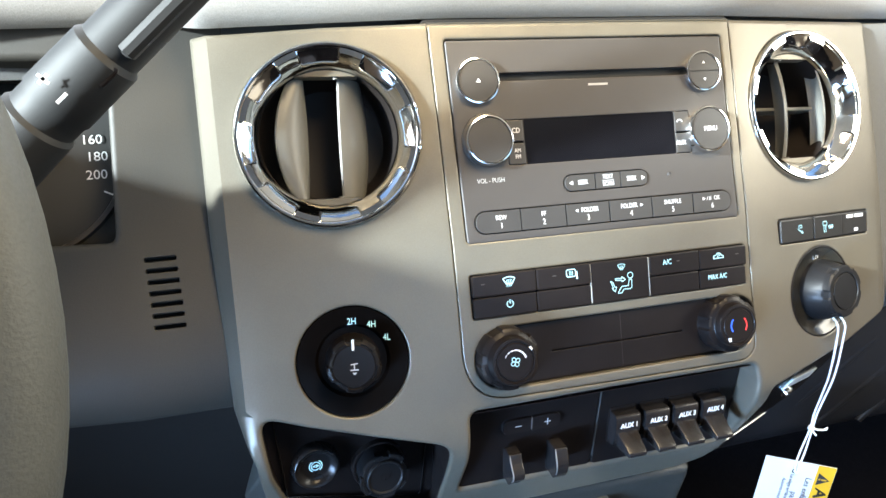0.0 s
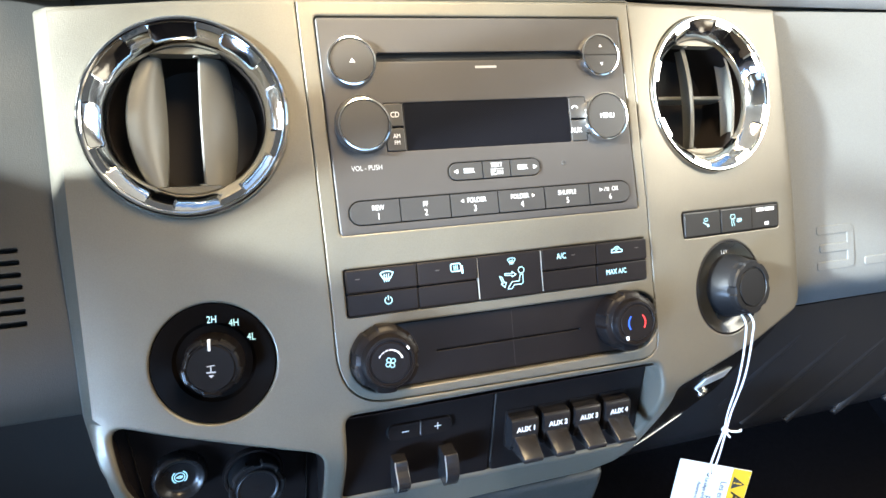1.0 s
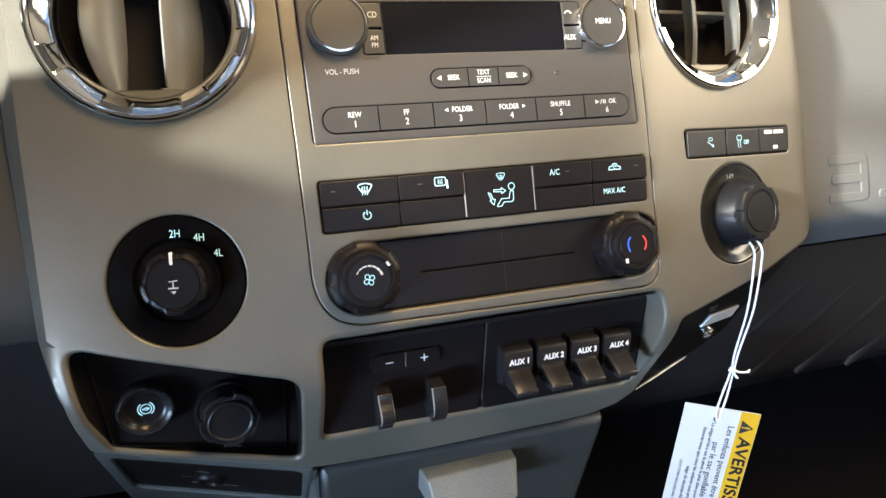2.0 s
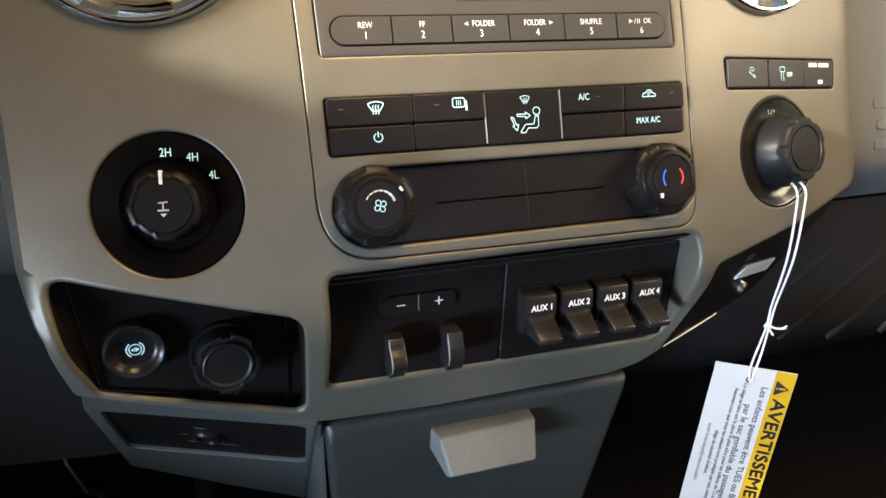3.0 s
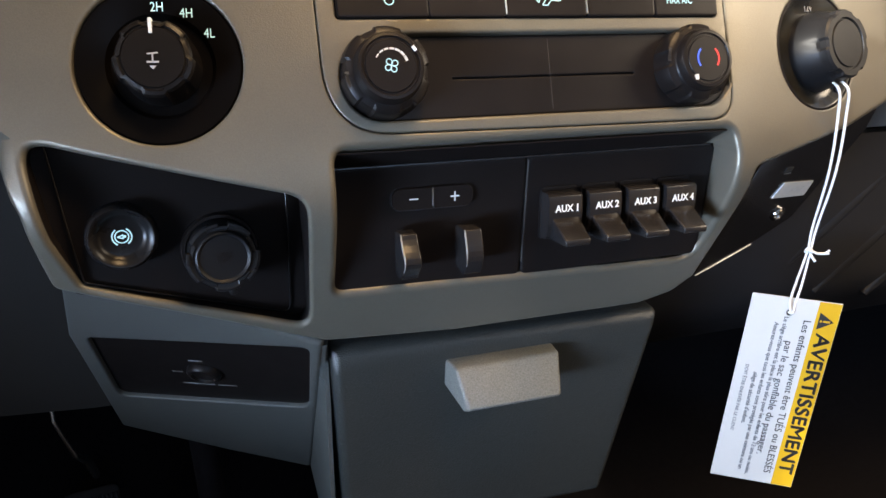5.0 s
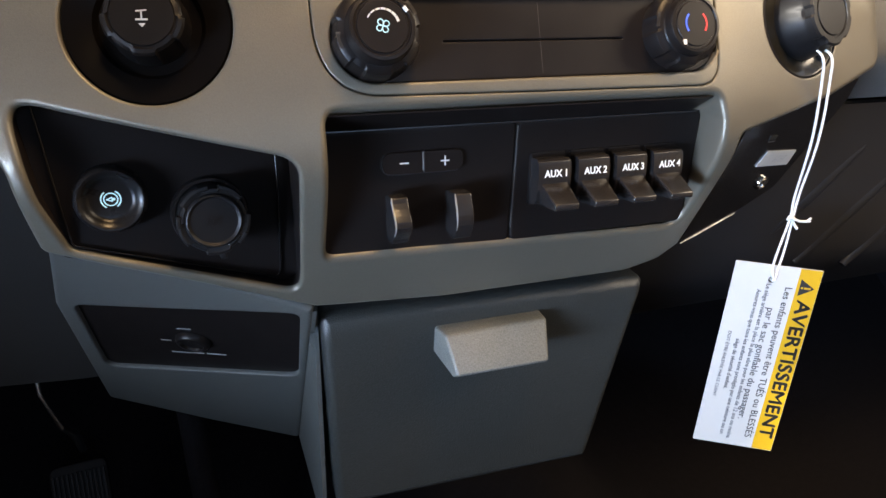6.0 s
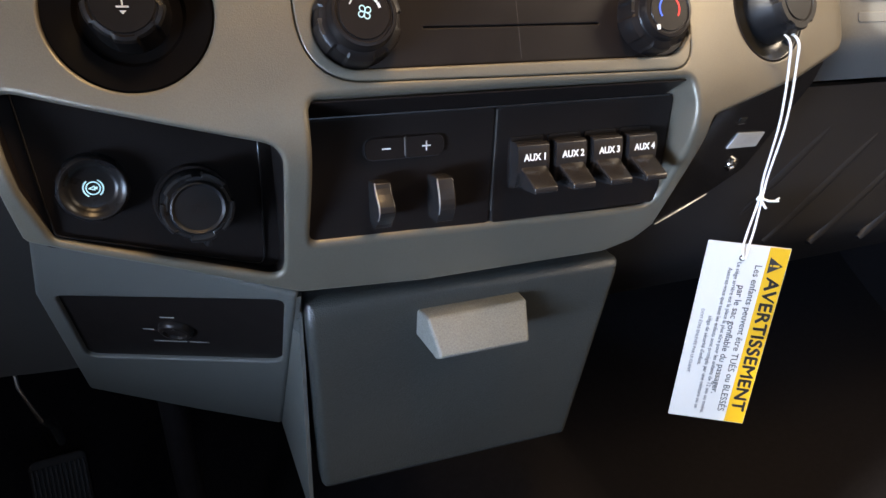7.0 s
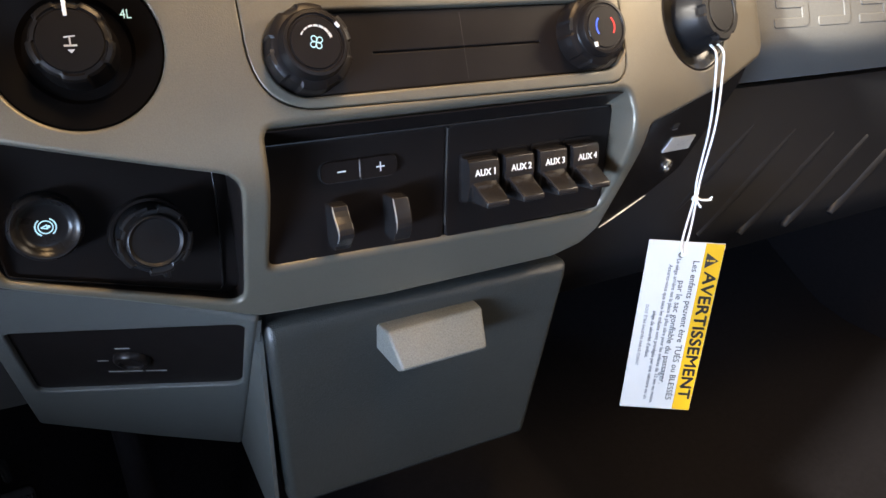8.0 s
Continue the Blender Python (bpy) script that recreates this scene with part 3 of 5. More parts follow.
def build_fascia():
    m = pose(0, 0, 0.64)
    fascia = thing("centre_fascia", "satin champagne-coloured plastic centre stack fascia with openings", "dashboard trim", m)
    inv = m.inverted()

    def rolled(x, z, o):
        p = on(x, z, o)
        p.y += 1.5 * max(0.0, -0.2712 - x) + 0.2 * max(0.0, x - 0.284)
        return p
    holes = [offset(ccw(CENTRE), 0.0007), ring_on(VENT_L, 0.0622), ring_on(VENT_R, 0.0618), ring_on(DIAL, 0.0386), ring_on(SOCKET, 0.0386), LEFT_POCKET, MID_POCKET, SWITCHES]
    bm = plate(OUTLINE, holes, rolled, 0.03, 0.003, 0.008, 0.007, [0.006, 0.006, 0.006, 0.008, 0.008, 0.0036, 0.0036, 0.004], [0.0008, 0.001, 0.001, 0.0015, 0.0012, 0.0024, 0.0034, 0.0008], [0, 0, 0, 0, 0, 0.0, cheek_in, 0], [[(-0.2712, 0.8268), (-0.2712, 0.70), (-0.2712, 0.602)]])
    bm.transform(inv)
    part("wing_trim", bm, FASCIA, fascia, "outer trim with both vent wings", 36)
    radio = [(-0.1156, 0.8305), (0.1098, 0.8305), (0.1128, 0.7003), (-0.1128, 0.7003)]
    radio = roundpoly([(x, z, 0.003) for x, z in radio])
    panel = roundpoly([(-0.1130, 0.6795, 0.002), (0.1155, 0.6795, 0.002), (0.1145, 0.6500, 0.002), (-0.1128, 0.6500, 0.002)])
    k = 1.0716
    strip = [(x, 0.622 + y / k) for x, y in rrect(0.0055, 0, 0.238, 0.0444, 0.0221, 10)]
    bm = plate(CENTRE, [radio, panel, strip], on, 0.02, 0.0009, 0.008, 0.010, [0.012, 0.008, 0.010], [0.0012, 0.0010, 0.0015])
    bm.transform(inv)
    part("centre_bezel", bm, FASCIA, fascia, "central panel with a thin seam round it", 50)
    bm = tub(bmesh.new(), [(x, z, -0.0034) for x, z in resample(ccw(LEFT_POCKET), 0.004)], 0.045)
    bm.transform(inv)
    part("recess_wall", bm, BLACK, fascia, "black wall of the switch recess", 50)
    # Black sheet over the fascia-coloured upper wall, in place of its shade.
    bm = sheet(lambda x, v: on(x, 0.5866, -0.0034) * (1 - v) + Vector((x, -0.0190, 0.5722)) * v, span(-0.1185, 0.1195, 24), span(0, 1, 4), 0.0008, Vector((0, 0, 1)))
    bm.transform(inv)
    part("recess_shade_sheet", bm, BLACK, fascia, "black sheet standing in for shade under the recess top", 50)
    # Bead added so that a highlight line runs along the panel's top edge.
    bm = tube([(x, -0.0212, 0.5728) for x in span(-0.1180, 0.1235, 12)], 0.0009, 10)
    bm.transform(inv)
    part("ledge_highlight_bead", bm, PADDLE, fascia, "glossy black bead added for the ledge's highlight")
    # dark backing behind the seam and the pockets
    bm = plate(offset(ccw(CENTRE), 0.005), [offset(ccw(CENTRE), -0.006)], lambda x, z, o: on(x, z, o - 0.0045), 0.002, 0.0003)
    bm.transform(inv)
    part("seam_backing", bm, DARK, fascia, "black backing in the seam")
    return fascia


build_fascia()


# ================= round air vents =================
def build_vent(m, vanes, label, crossed=False):
    """vanes: for each, x, yaw, how far its front and back edges bow, and its depth."""
    vent = thing("air_vent", label, "air vent", m, "round air vents")

    def castle(i, r, a):
        step = (math.degrees(a) + 9) % 45
        return r + (0.0030 if step < 28 and i in (6, 7) else 0.0)
    prof = [(0.0622, -0.006), (0.0622, 0.0020), (0.0615, 0.0040), (0.0604, 0.0050), (0.0592, 0.0048), (0.0584, 0.0040), (0.0549, 0.0037), (0.0546, 0.0028), (0.0512, -0.0016), (0.0480, -0.0068), (0.0470, -0.0092), (0.0470, -0.018)]
    part("chrome_ring", lathe(prof, 240, None, castle), CHROME, vent, "notched chrome ring", 28)
    part("sleeve", lathe([(0.0618, -0.034), (0.0618, -0.004), (0.0600, 0.0)], 64), FASCIA, vent, "champagne-coloured sleeve behind the ring")
    part("barrel", lathe([(0.0469, -0.012), (0.0469, -0.030), (0.040, -0.048), (0.0, -0.052)], 64), VENT_DARK, vent, "black inner barrel")
    for s in (1, -1):
        seg = [(0.0467 * math.cos(a), s * 0.0467 * math.sin(a)) for a in span(radians(63), radians(117), 16)]
        part("cheek", slab(seg, -0.020, -0.0100, 0.001), FASCIA, vent, "pale inner cheek")
    for x, yaw, front, back, deep in vanes:
        h = 0.0412

        def blade(u, v):
            lo, hi = -0.004 - deep - back * (1 - (v / h) ** 2), -0.004 + front * (1 - (v / h) ** 2)
            return (lo + (hi - lo) * u, v, -0.001 + 0.0042 * (1 - (2 * u - 1) ** 2))
        bm = sheet(blade, span(0, 1, 9), span(-h, h, 17), 0.0018, Vector((0, 0, -1)))
        # blade plane: u runs out of the vent, v up
        bm.transform(pose(x, 0, -0.012) @ pose(0, 0, 0, 0, yaw, 0) @ Matrix(((0, 0, 1, 0), (0, 1, 0, 0), (1, 0, 0, 0), (0, 0, 0, 1))))
        part("vane", bm, VANE, vent, "pale curved vane", 50)
        for e in (1, -1):
            part("pivot", tube([(x, e * (h - 0.001), -0.013), (x, e * (h + 0.004), -0.013)], 0.0022, 12), VANE, vent, "vane pivot pin")
    if crossed:
        part("cross_vane", slab(rrect(0, 0.002, 0.086, 0.0030, 0.0012, 2), -0.042, -0.022, 0.0008), VANE, vent, "thin horizontal vane")
    return vent


build_vent(spot(*VENT_L), ((-0.0275, -50, 0.013, 0.002, 0.012), (0.0065, -42, 0.001, 0.006, 0.023)), "round chrome-ringed air vent with two pale turned vanes")
VENT_R_FRAME = spot(0.0, VENT_R[1]) @ pose(0, 0, 0, 0, 6, 0)
VENT_R_FRAME.translation = on(*VENT_R) + Vector((0.001, -0.0015, 0))
build_vent(VENT_R_FRAME, ((-0.0095, -22, 0.011, -0.006, 0.012), (0.0350, -14, 0.010, -0.005, 0.013)), "round chrome-ringed air vent with upright pale vanes", True)


# ================= radio =================
def build_radio():
    z0, k = 0.765, math.hypot(1, 0.44)
    m = spot(0.0, z0)
    radio = thing("car_radio", "charcoal factory car radio with chrome-rimmed buttons and dark display", "radio", m)
    Y = lambda z: (z - z0) * k
    face = roundpoly([(x, Y(z), 0.0025) for x, z in ((-0.1149, 0.8298), (0.1091, 0.8298), (0.1121, 0.6998), (-0.1121, 0.6998))])
    slot = rrect(0.0, Y(0.8056), 0.154, 0.0058, 0.0008, 2)
    disp = rrect(-0.0004, Y(0.7630), 0.1245, 0.0322, 0.0015, 3)
    seek = rrect(-0.0003, Y(0.7335), 0.0683, 0.0115, 0.0056, 6)
    pre = rrect(0.0001, Y(0.7126), 0.2102, 0.0152, 0.0074, 6)
    side_l = rrect(-0.0692, Y(0.7630), 0.0135, 0.0322, 0.001, 2)
    side_r = rrect(0.0684, Y(0.7630), 0.0130, 0.0322, 0.001, 2)
    holes = [slot, disp, offset(ccw(seek), 0.0006), offset(ccw(pre), 0.0006), side_l, side_r]
    part("faceplate", plate(face, holes, flat, 0.010, 0.0012, 0.02, 0, [0.006, 0.003, 0.003, 0.003, 0.003, 0.003], [0.0005] * 6), RADIO, radio, "charcoal faceplate")
    part("cd_slot", slab(rrect(0, Y(0.8056), 0.16, 0.009, 0.001, 2), -0.0075, -0.0045, 0.0003), DARK, radio, "black disc slot")
    bm = blob(bmesh.new(), rrect(0.0, Y(0.7987), 0.016, 0.0016, 0.0002, 1), 0)
    part("marking", bm, DIM, radio, "small printed mark")
    d = part("display", slab(rrect(-0.0004, Y(0.7630), 0.128, 0.036, 0.001, 2), -0.004, -0.0008, 0.0004), SCREEN, radio, "dark blank display glass")
    # round buttons and knobs
    def knob(name, x, z, r, h, label, split=False):
        y = Y(z)
        body = part(name, lathe([(r - 0.0014, -0.002), (r - 0.0014, h - 0.0012), (r - 0.0022, h - 0.0004), (0.0, h)], 48, None, None, x, y), KEYRUB, radio, label)
        part("chrome_rim", lathe([(r, -0.002), (r, h - 0.0010), (r - 0.0004, h + 0.0002), (r - 0.0013, h + 0.0004), (r - 0.0018, h - 0.0008), (r - 0.0018, h - 0.003)], 64, None, None, x, y), RIM, body, "bright chrome rim")
        return body
    tri = lambda cx, cy, s, up: [(cx - s, cy - up * s * 0.7), (cx + s, cy - up * s * 0.7), (cx, cy + up * s * 0.9)]
    b = knob("eject_button", -0.0940, 0.8032, 0.0162, 0.0035, "round eject button")
    part("symbol", blob(bmesh.new(), tri(-0.0940, Y(0.8032), 0.0019, 1), 0.0036), WHITE, b)
    b = knob("tune_button", 0.0897, 0.8046, 0.0155, 0.0035, "round split tuning button")
    bm = blob(bmesh.new(), tri(0.0897, Y(0.8105), 0.0014, 1), 0.0035)
    blob(bm, tri(0.0897, Y(0.7985), 0.0014, -1), 0.0035)
    part("symbol", bm, WHITE, b)
    part("split_line", stroke(bmesh.new(), [(0.0755, Y(0.8046)), (0.1039, Y(0.8046))], 0.0006, 0.0036), DARK, b)
    knob("volume_knob", -0.0905, 0.7648, 0.0176, 0.0066, "tall volume knob with chrome rim")
    part("knob_collar", lathe([(0.0192, -0.002), (0.0192, 0.0006), (0.0186, 0.0012), (0.016, 0.0016)], 48, None, None, -0.0900, Y(0.7655)), KEYRUB, radio, "collar under the volume knob")
    b = knob("menu_knob", 0.0885, 0.7634, 0.0176, 0.0065, "round menu knob")
    text("MENU", 0.0052, 0.0885, Y(0.7634), 0.0067, b, WHITE)
    # side pads
    for x, z, txt in ((-0.0692, 0.7705, "CD"), (-0.0692, 0.7555, None), (0.0684, 0.7705, ""), (0.0684, 0.7555, "AUX")):
        kb = part("radio_key", slab(rrect(x, Y(z), 0.0125, 0.0150, 0.0008, 2), -0.004, 0.0004, 0.0005), KEYRUB, radio, "small square radio key")
        dx = 0.0008 if x < 0 else -0.0025
        if txt:
            text(txt, 0.0052, x + dx, Y(z), 0.0005, kb, WHITE)
        elif txt is None:
            text("AM", 0.0042, x + dx, Y(z) + 0.0022, 0.0005, kb, WHITE), text("FM", 0.0042, x + dx, Y(z) - 0.0022, 0.0005, kb, WHITE)
        else:
            part("symbol", stroke(bmesh.new(), arc(x + dx, Y(z) - 0.0012, 0.0024, 155, 25), 0.0011, 0.0005), WHITE, kb, "handset symbol")
    text("VOL - PUSH", 0.0047, -0.0905, Y(0.7393), 0.0002, radio, DIM, squeeze=0.85)
    # seek bar
    xs = (-0.0345, -0.0100, 0.0108, 0.0338)
    for i, (a, c) in enumerate(zip(xs, xs[1:])):
        pts = [(min(max(x, a + 0.0003), c - 0.0003), y) for x, y in resample(seek, 0.002)]
        pts = [p for j, p in enumerate(pts) if math.dist(p, pts[j - 1]) > 1e-5]
        kb = part("seek_key", slab(pts, -0.004, 0.0012, 0.0005), KEYRUB, radio, "key of the seek bar")
        cx = (a + c) / 2
        if i == 1:
            text("TEXT", 0.0044, cx, Y(0.7335) + 0.0027, 0.0013, kb, WHITE), text("SCAN", 0.0044, cx, Y(0.7335) - 0.0026, 0.0013, kb, WHITE)
            part("rule", stroke(bmesh.new(), [(cx - 0.005, Y(0.7335)), (cx + 0.005, Y(0.7335))], 0.0003, 0.0013), WHITE, kb)
        else:
            s = -1 if i == 0 else 1
            text("SEEK", 0.0047, cx + (0.0022 if i == 0 else -0.0022), Y(0.7335), 0.0013, kb, WHITE)
            tx = cx + s * 0.0074
            part("symbol", blob(bmesh.new(), [(tx - s * 0.0014, Y(0.7335) - 0.0016), (tx - s * 0.0014, Y(0.7335) + 0.0016), (tx + s * 0.0017, Y(0.7335))], 0.0013), WHITE, kb)
    part("dimple", lathe([(0.0019, 0.0), (0.0016, 0.0003), (0.0008, 0.0001), (0, 0.0)], 16, None, None, 0.0535, Y(0.7345)), KEYRUB, radio, "small dimple")
    # preset pads
    xs = (-0.1051, -0.0712, -0.0358, -0.0006, 0.0352, 0.0710, 0.1053)
    tops = ("REW", "FF", "FOLDER", "FOLDER", "SHUFFLE", "OK")
    for i, (a, c) in enumerate(zip(xs, xs[1:])):
        pts = [(min(max(x, a + 0.0003), c - 0.0003), y) for x, y in resample(pre, 0.002)]
        pts = [p for j, p in enumerate(pts) if math.dist(p, pts[j - 1]) > 1e-5]
        kb = part("preset_key", slab(pts, -0.004, 0.0014, 0.0006), KEYRUB, radio, "wide preset key")
        cx, y = (a + c) / 2 + (0.002 if i == 0 else 0), Y(0.7126)
        text(str(i + 1), 0.0058, cx, y - 0.0031, 0.0015, kb, WHITE)
        text(tops[i], 0.0047, cx + (0.0045 if i == 5 else 0.0015 if i == 2 else -0.0015 if i == 3 else 0), y + 0.0026, 0.0015, kb, WHITE)
        bm = bmesh.new()
        if i in (2, 3):
            s = -1 if i == 2 else 1
            tx = cx + s * 0.0090
            blob(bm, [(tx - s * 0.0011, y + 0.0014), (tx - s * 0.0011, y + 0.0038), (tx + s * 0.0013, y + 0.0026)], 0.0014)
        elif i == 5:
            blob(bm, [(cx - 0.0085, y + 0.0012), (cx - 0.0085, y + 0.0040), (cx - 0.0058, y + 0.0026)], 0.0014)
            stroke(bm, [(cx - 0.0048, y + 0.0012), (cx - 0.0036, y + 0.0040)], 0.0004, 0.0014)
            stroke(bm, [(cx - 0.0024, y + 0.0014), (cx - 0.0024, y + 0.0038)], 0.0006, 0.0014), stroke(bm, [(cx - 0.0011, y + 0.0014), (cx - 0.0011, y + 0.0038)], 0.0006, 0.0014)
        if bm.faces:
            part("symbol", bm, WHITE, kb)
        else:
            bm.free()
    return radio


build_radio()


# ================= climate control =================
def climate_symbols(bm, kind, x, y, z):
    w = 0.0006
    if kind == "defrost":
        pts = [(x - 0.0043, y + 0.0018), *arc(x, y - 0.0052, 0.0086, 120, 60, 6), (x + 0.0043, y + 0.0018), (x + 0.0022, y - 0.0016), (x - 0.0022, y - 0.0016)]
        stroke(bm, pts, w, z, True)
        for d in (-0.0015, 0, 0.0015):
            stroke(bm, [(x + d, y + 0.0014), (x + d - 0.0004, y), (x + d + 0.0002, y - 0.0018), (x + d - 0.0004, y - 0.0034)], 0.0005, z)
    elif kind == "mirror":
        stroke(bm, rrect(x - 0.0006, y + 0.0005, 0.0072, 0.0052, 0.0012, 3), w, z, True)
        for d in (-0.0018, -0.0006, 0.0006):
            stroke(bm, [(x + d, y + 0.0018), (x + d, y - 0.0010)], 0.0004, z)
        stroke(bm, [(x + 0.0038, y + 0.001), (x + 0.0040, y - 0.0038)], 0.0012, z)
    elif kind == "power":
        stroke(bm, arc(x, y, 0.0024, 125, 415, 16), w, z), stroke(bm, [(x, y + 0.0030), (x, y + 0.0004)], w, z)
    elif kind == "recirculate":
        stroke(bm, [(x - 0.0046, y - 0.0016), (x - 0.0040, y + 0.0004), (x - 0.0020, y + 0.0008), (x - 0.0010, y + 0.0022), (x + 0.0014, y + 0.0022), (x + 0.0026, y + 0.0006), (x + 0.0046, y - 0.0002), (x + 0.0044, y - 0.0016)], w, z, True)
        stroke(bm, arc(x + 0.0002, y, 0.0010, 0, 270, 6), 0.0005, z)
    elif kind == "airflow":
        stroke(bm, [(x - 0.0068, y + 0.0026), (x - 0.0014, y + 0.0024), (x - 0.0014, y + 0.0036), (x + 0.0016, y + 0.0014), (x - 0.0014, y - 0.0002), (x - 0.0014, y + 0.0010), (x - 0.0068, y + 0.0014)], 0.0005, z, True)
        stroke(bm, [(x - 0.0108, y + 0.0010), (x - 0.0092, y + 0.0004), (x - 0.0076, y - 0.0036), (x - 0.0062, y - 0.0036), (x - 0.0074, y - 0.0070), (x - 0.0100, y - 0.0042), (x - 0.0088, y - 0.0042)], 0.0005, z, True)
        stroke(bm, [(x - 0.0050, y - 0.0078), (x - 0.0018, y - 0.0036), (x + 0.0036, y - 0.0036), (x + 0.0048, y + 0.0010), (x + 0.0068, y + 0.0010), (x + 0.0066, y - 0.0050), (x + 0.0052, y - 0.0060), (x, y - 0.0058), (x - 0.0022, y - 0.0084), (x - 0.0050, y - 0.0084)], 0.0005, z, True)
        stroke(bm, arc(x + 0.0058, y + 0.0040, 0.0022, 0, 330, 12), 0.0005, z, True)
    return bm


def grip_knob(parent, name, x, y, r, h, label, lobes, material=BLACK):
    """A round control knob with grip notches, its face slightly dished."""
    def notch(i, rr, a):
        d = (math.degrees(a) + 18) % (360 / lobes)
        return rr - (0.0013 if (d < 22 and 1 <= i <= 4) else 0.0)
    prof = [(r, 0.0), (r * 1.0, h * 0.20), (r * 0.99, h * 0.52), (r * 0.96, h * 0.62), (r * 0.88, h * 0.68), (r * 0.78, h * 0.70), (r * 0.755, h * 0.74), (r * 0.74, h * 0.93), (r * 0.71, h * 0.99), (r * 0.64, h), (r * 0.62, h * 0.965), (r * 0.575, h * 0.965), (r * 0.555, h), (0, h)]
    k = part(name, lathe(prof, 96, None, notch, x, y), material, parent, label, 28)
    return k


def build_climate():
    z0, k = 0.64, 1.0716
    m = spot(0.0, z0)
    unit = thing("climate_control", "black heater control unit with two round knobs and backlit keys", "climate control", m)
    Y = lambda z: (z - z0) * k
    part("key_frame", slab(rrect(0.0011, Y(0.6647), 0.2272, 0.0312, 0.002, 3), -0.008, -0.0012, 0.0004), MATTE, unit, "black key frame")
    cols = (-0.1122, -0.0640, -0.0209, 0.0281, 0.0718, 0.1148)
    up, lo, mid = Y(0.6790), Y(0.6504), Y(0.6644)
    pads = {}
    for i, (a, c) in enumerate(zip(cols, cols[1:])):
        if i == 2:
            kb = part("mode_key", slab(rrect((a + c) / 2, (up + lo) / 2, c - a - 0.0012, up - lo, 0.0015, 3), -0.003, 0.0020, 0.0006), BLACK, unit, "tall airflow mode key with light edges")
            for x in (a + 0.0003, c - 0.0003):
                part("edge_strip", slab(rrect(x, (up + lo) / 2, 0.0005, up - lo - 0.002, 0.0001, 1), -0.003, 0.0024, 0.0001), EDGE, kb, "pale edge line")
            pads["mode"] = kb
            continue
        for j, (y0, y1, h) in enumerate(((mid + 0.0004, up, 0.0030), (lo, mid - 0.0004, 0.0016))):
            kb = part("climate_key", slab(rrect((a + c) / 2, (y0 + y1) / 2, c - a - 0.0004, y1 - y0, 0.0015, 3), -0.003, h, 0.0007), BLACK, unit, "flat black climate key")
            pads[(i, j)] = kb
    part("symbol", climate_symbols(bmesh.new(), "defrost", -0.0850, Y(0.6732), 0.0031), ICE, pads[(0, 0)], "windscreen defrost symbol")
    part("symbol", climate_symbols(bmesh.new(), "mirror", -0.0362, Y(0.6733), 0.0031), ICE, pads[(1, 0)], "heated mirror symbol")
    part("symbol", climate_symbols(bmesh.new(), "power", -0.0849, Y(0.6582), 0.0017), ICE, pads[(0, 1)], "power symbol")
    part("symbol", climate_symbols(bmesh.new(), "airflow", 0.0060, Y(0.6635), 0.0021), ICE, pads["mode"], "airflow symbol")
    bm = climate_symbols(bmesh.new(), "defrost", 0.0, 0.0, 0.0)
    bm.transform(pose(0.0049, Y(0.6736), 0.0021) @ Matrix.Diagonal((0.68, 0.68, 1, 1)))
    part("symbol", bm, ICE, pads["mode"], "windscreen symbol")
    text("A/C", 0.0057, 0.0435, Y(0.6732), 0.0031, pads[(3, 0)], ICE, squeeze=0.8)
    part("symbol", climate_symbols(bmesh.new(), "recirculate", 0.0889, Y(0.6732), 0.0031), ICE, pads[(4, 0)], "recirculation symbol")
    text("MAX A/C", 0.0053, 0.0885, Y(0.6582), 0.0017, pads[(4, 1)], ICE, squeeze=0.8)
    for key, x in (((0, 0), -0.1045), ((1, 0), -0.0500), ((3, 0), 0.0530), ((4, 0), 0.1060)):
        part("lamp_window", slab(rrect(x, Y(0.6732), 0.0030, 0.0007, 0.0002, 1), 0.002, 0.0031, 0.0001), RADIO, pads[key], "unlit lamp window")
    # pill-shaped lower strip with cross grooves
    y = Y(0.622)
    L, R, T, B = -0.1118, 0.1248, y + 0.0216, y - 0.0216
    gx, gy = 0.0045, y - 0.0008
    pill = resample(rrect(0.0055, y, 0.2366, 0.0432, 0.0215, 10), 0.004)
    part("strip", slab(pill, -0.010, -0.0062, 0.0005), MATTE, unit, "black pill-shaped strip")
    groove = rrect((-0.0530 + 0.0580) / 2, gy, 0.111, 0.0009, 0.0003, 1)
    part("strip_panel", plate(pill, [groove], lambda x, y, o: Vector((x, y, -0.0040 + o)), 0.004, 0.0006, 0.004, 0, [0.0016], [0.0005]), BLACK, unit, "smooth black strip with a fine groove")
    part("strip_seam", stroke(bmesh.new(), [(gx, y + 0.0195), (gx, y - 0.0195)], 0.00025, -0.00405), RADIO, unit, "faint upright seam")
    fx, fy = -0.0912, Y(0.6232)
    kn = grip_knob(unit, "fan_knob", fx, fy, 0.0228, 0.0240, "round fan speed knob", 6)
    kn.location.z = -0.0045
    kn2 = grip_knob(unit, "temperature_knob", 0.0938, Y(0.6236), 0.0226, 0.0205, "round temperature knob", 6)
    kn2.location.z = -0.0045
    zf = 0.0241
    bm = bmesh.new()
    for i in range(7):
        p = arc(fx, fy, 0.0082, 150 - 20 * i, 150 - 20 * i - 13, 2)
        stroke(bm, p, 0.0006 + 0.00013 * i, zf)
    part("scale_mark", bm, WHITE, kn, "growing fan speed dashes")
    bm = bmesh.new()
    for i in range(4):
        a = 90 * i + 30
        cx, cy = fx + 0.0021 * math.cos(radians(a)), fy + 0.0021 * math.sin(radians(a))
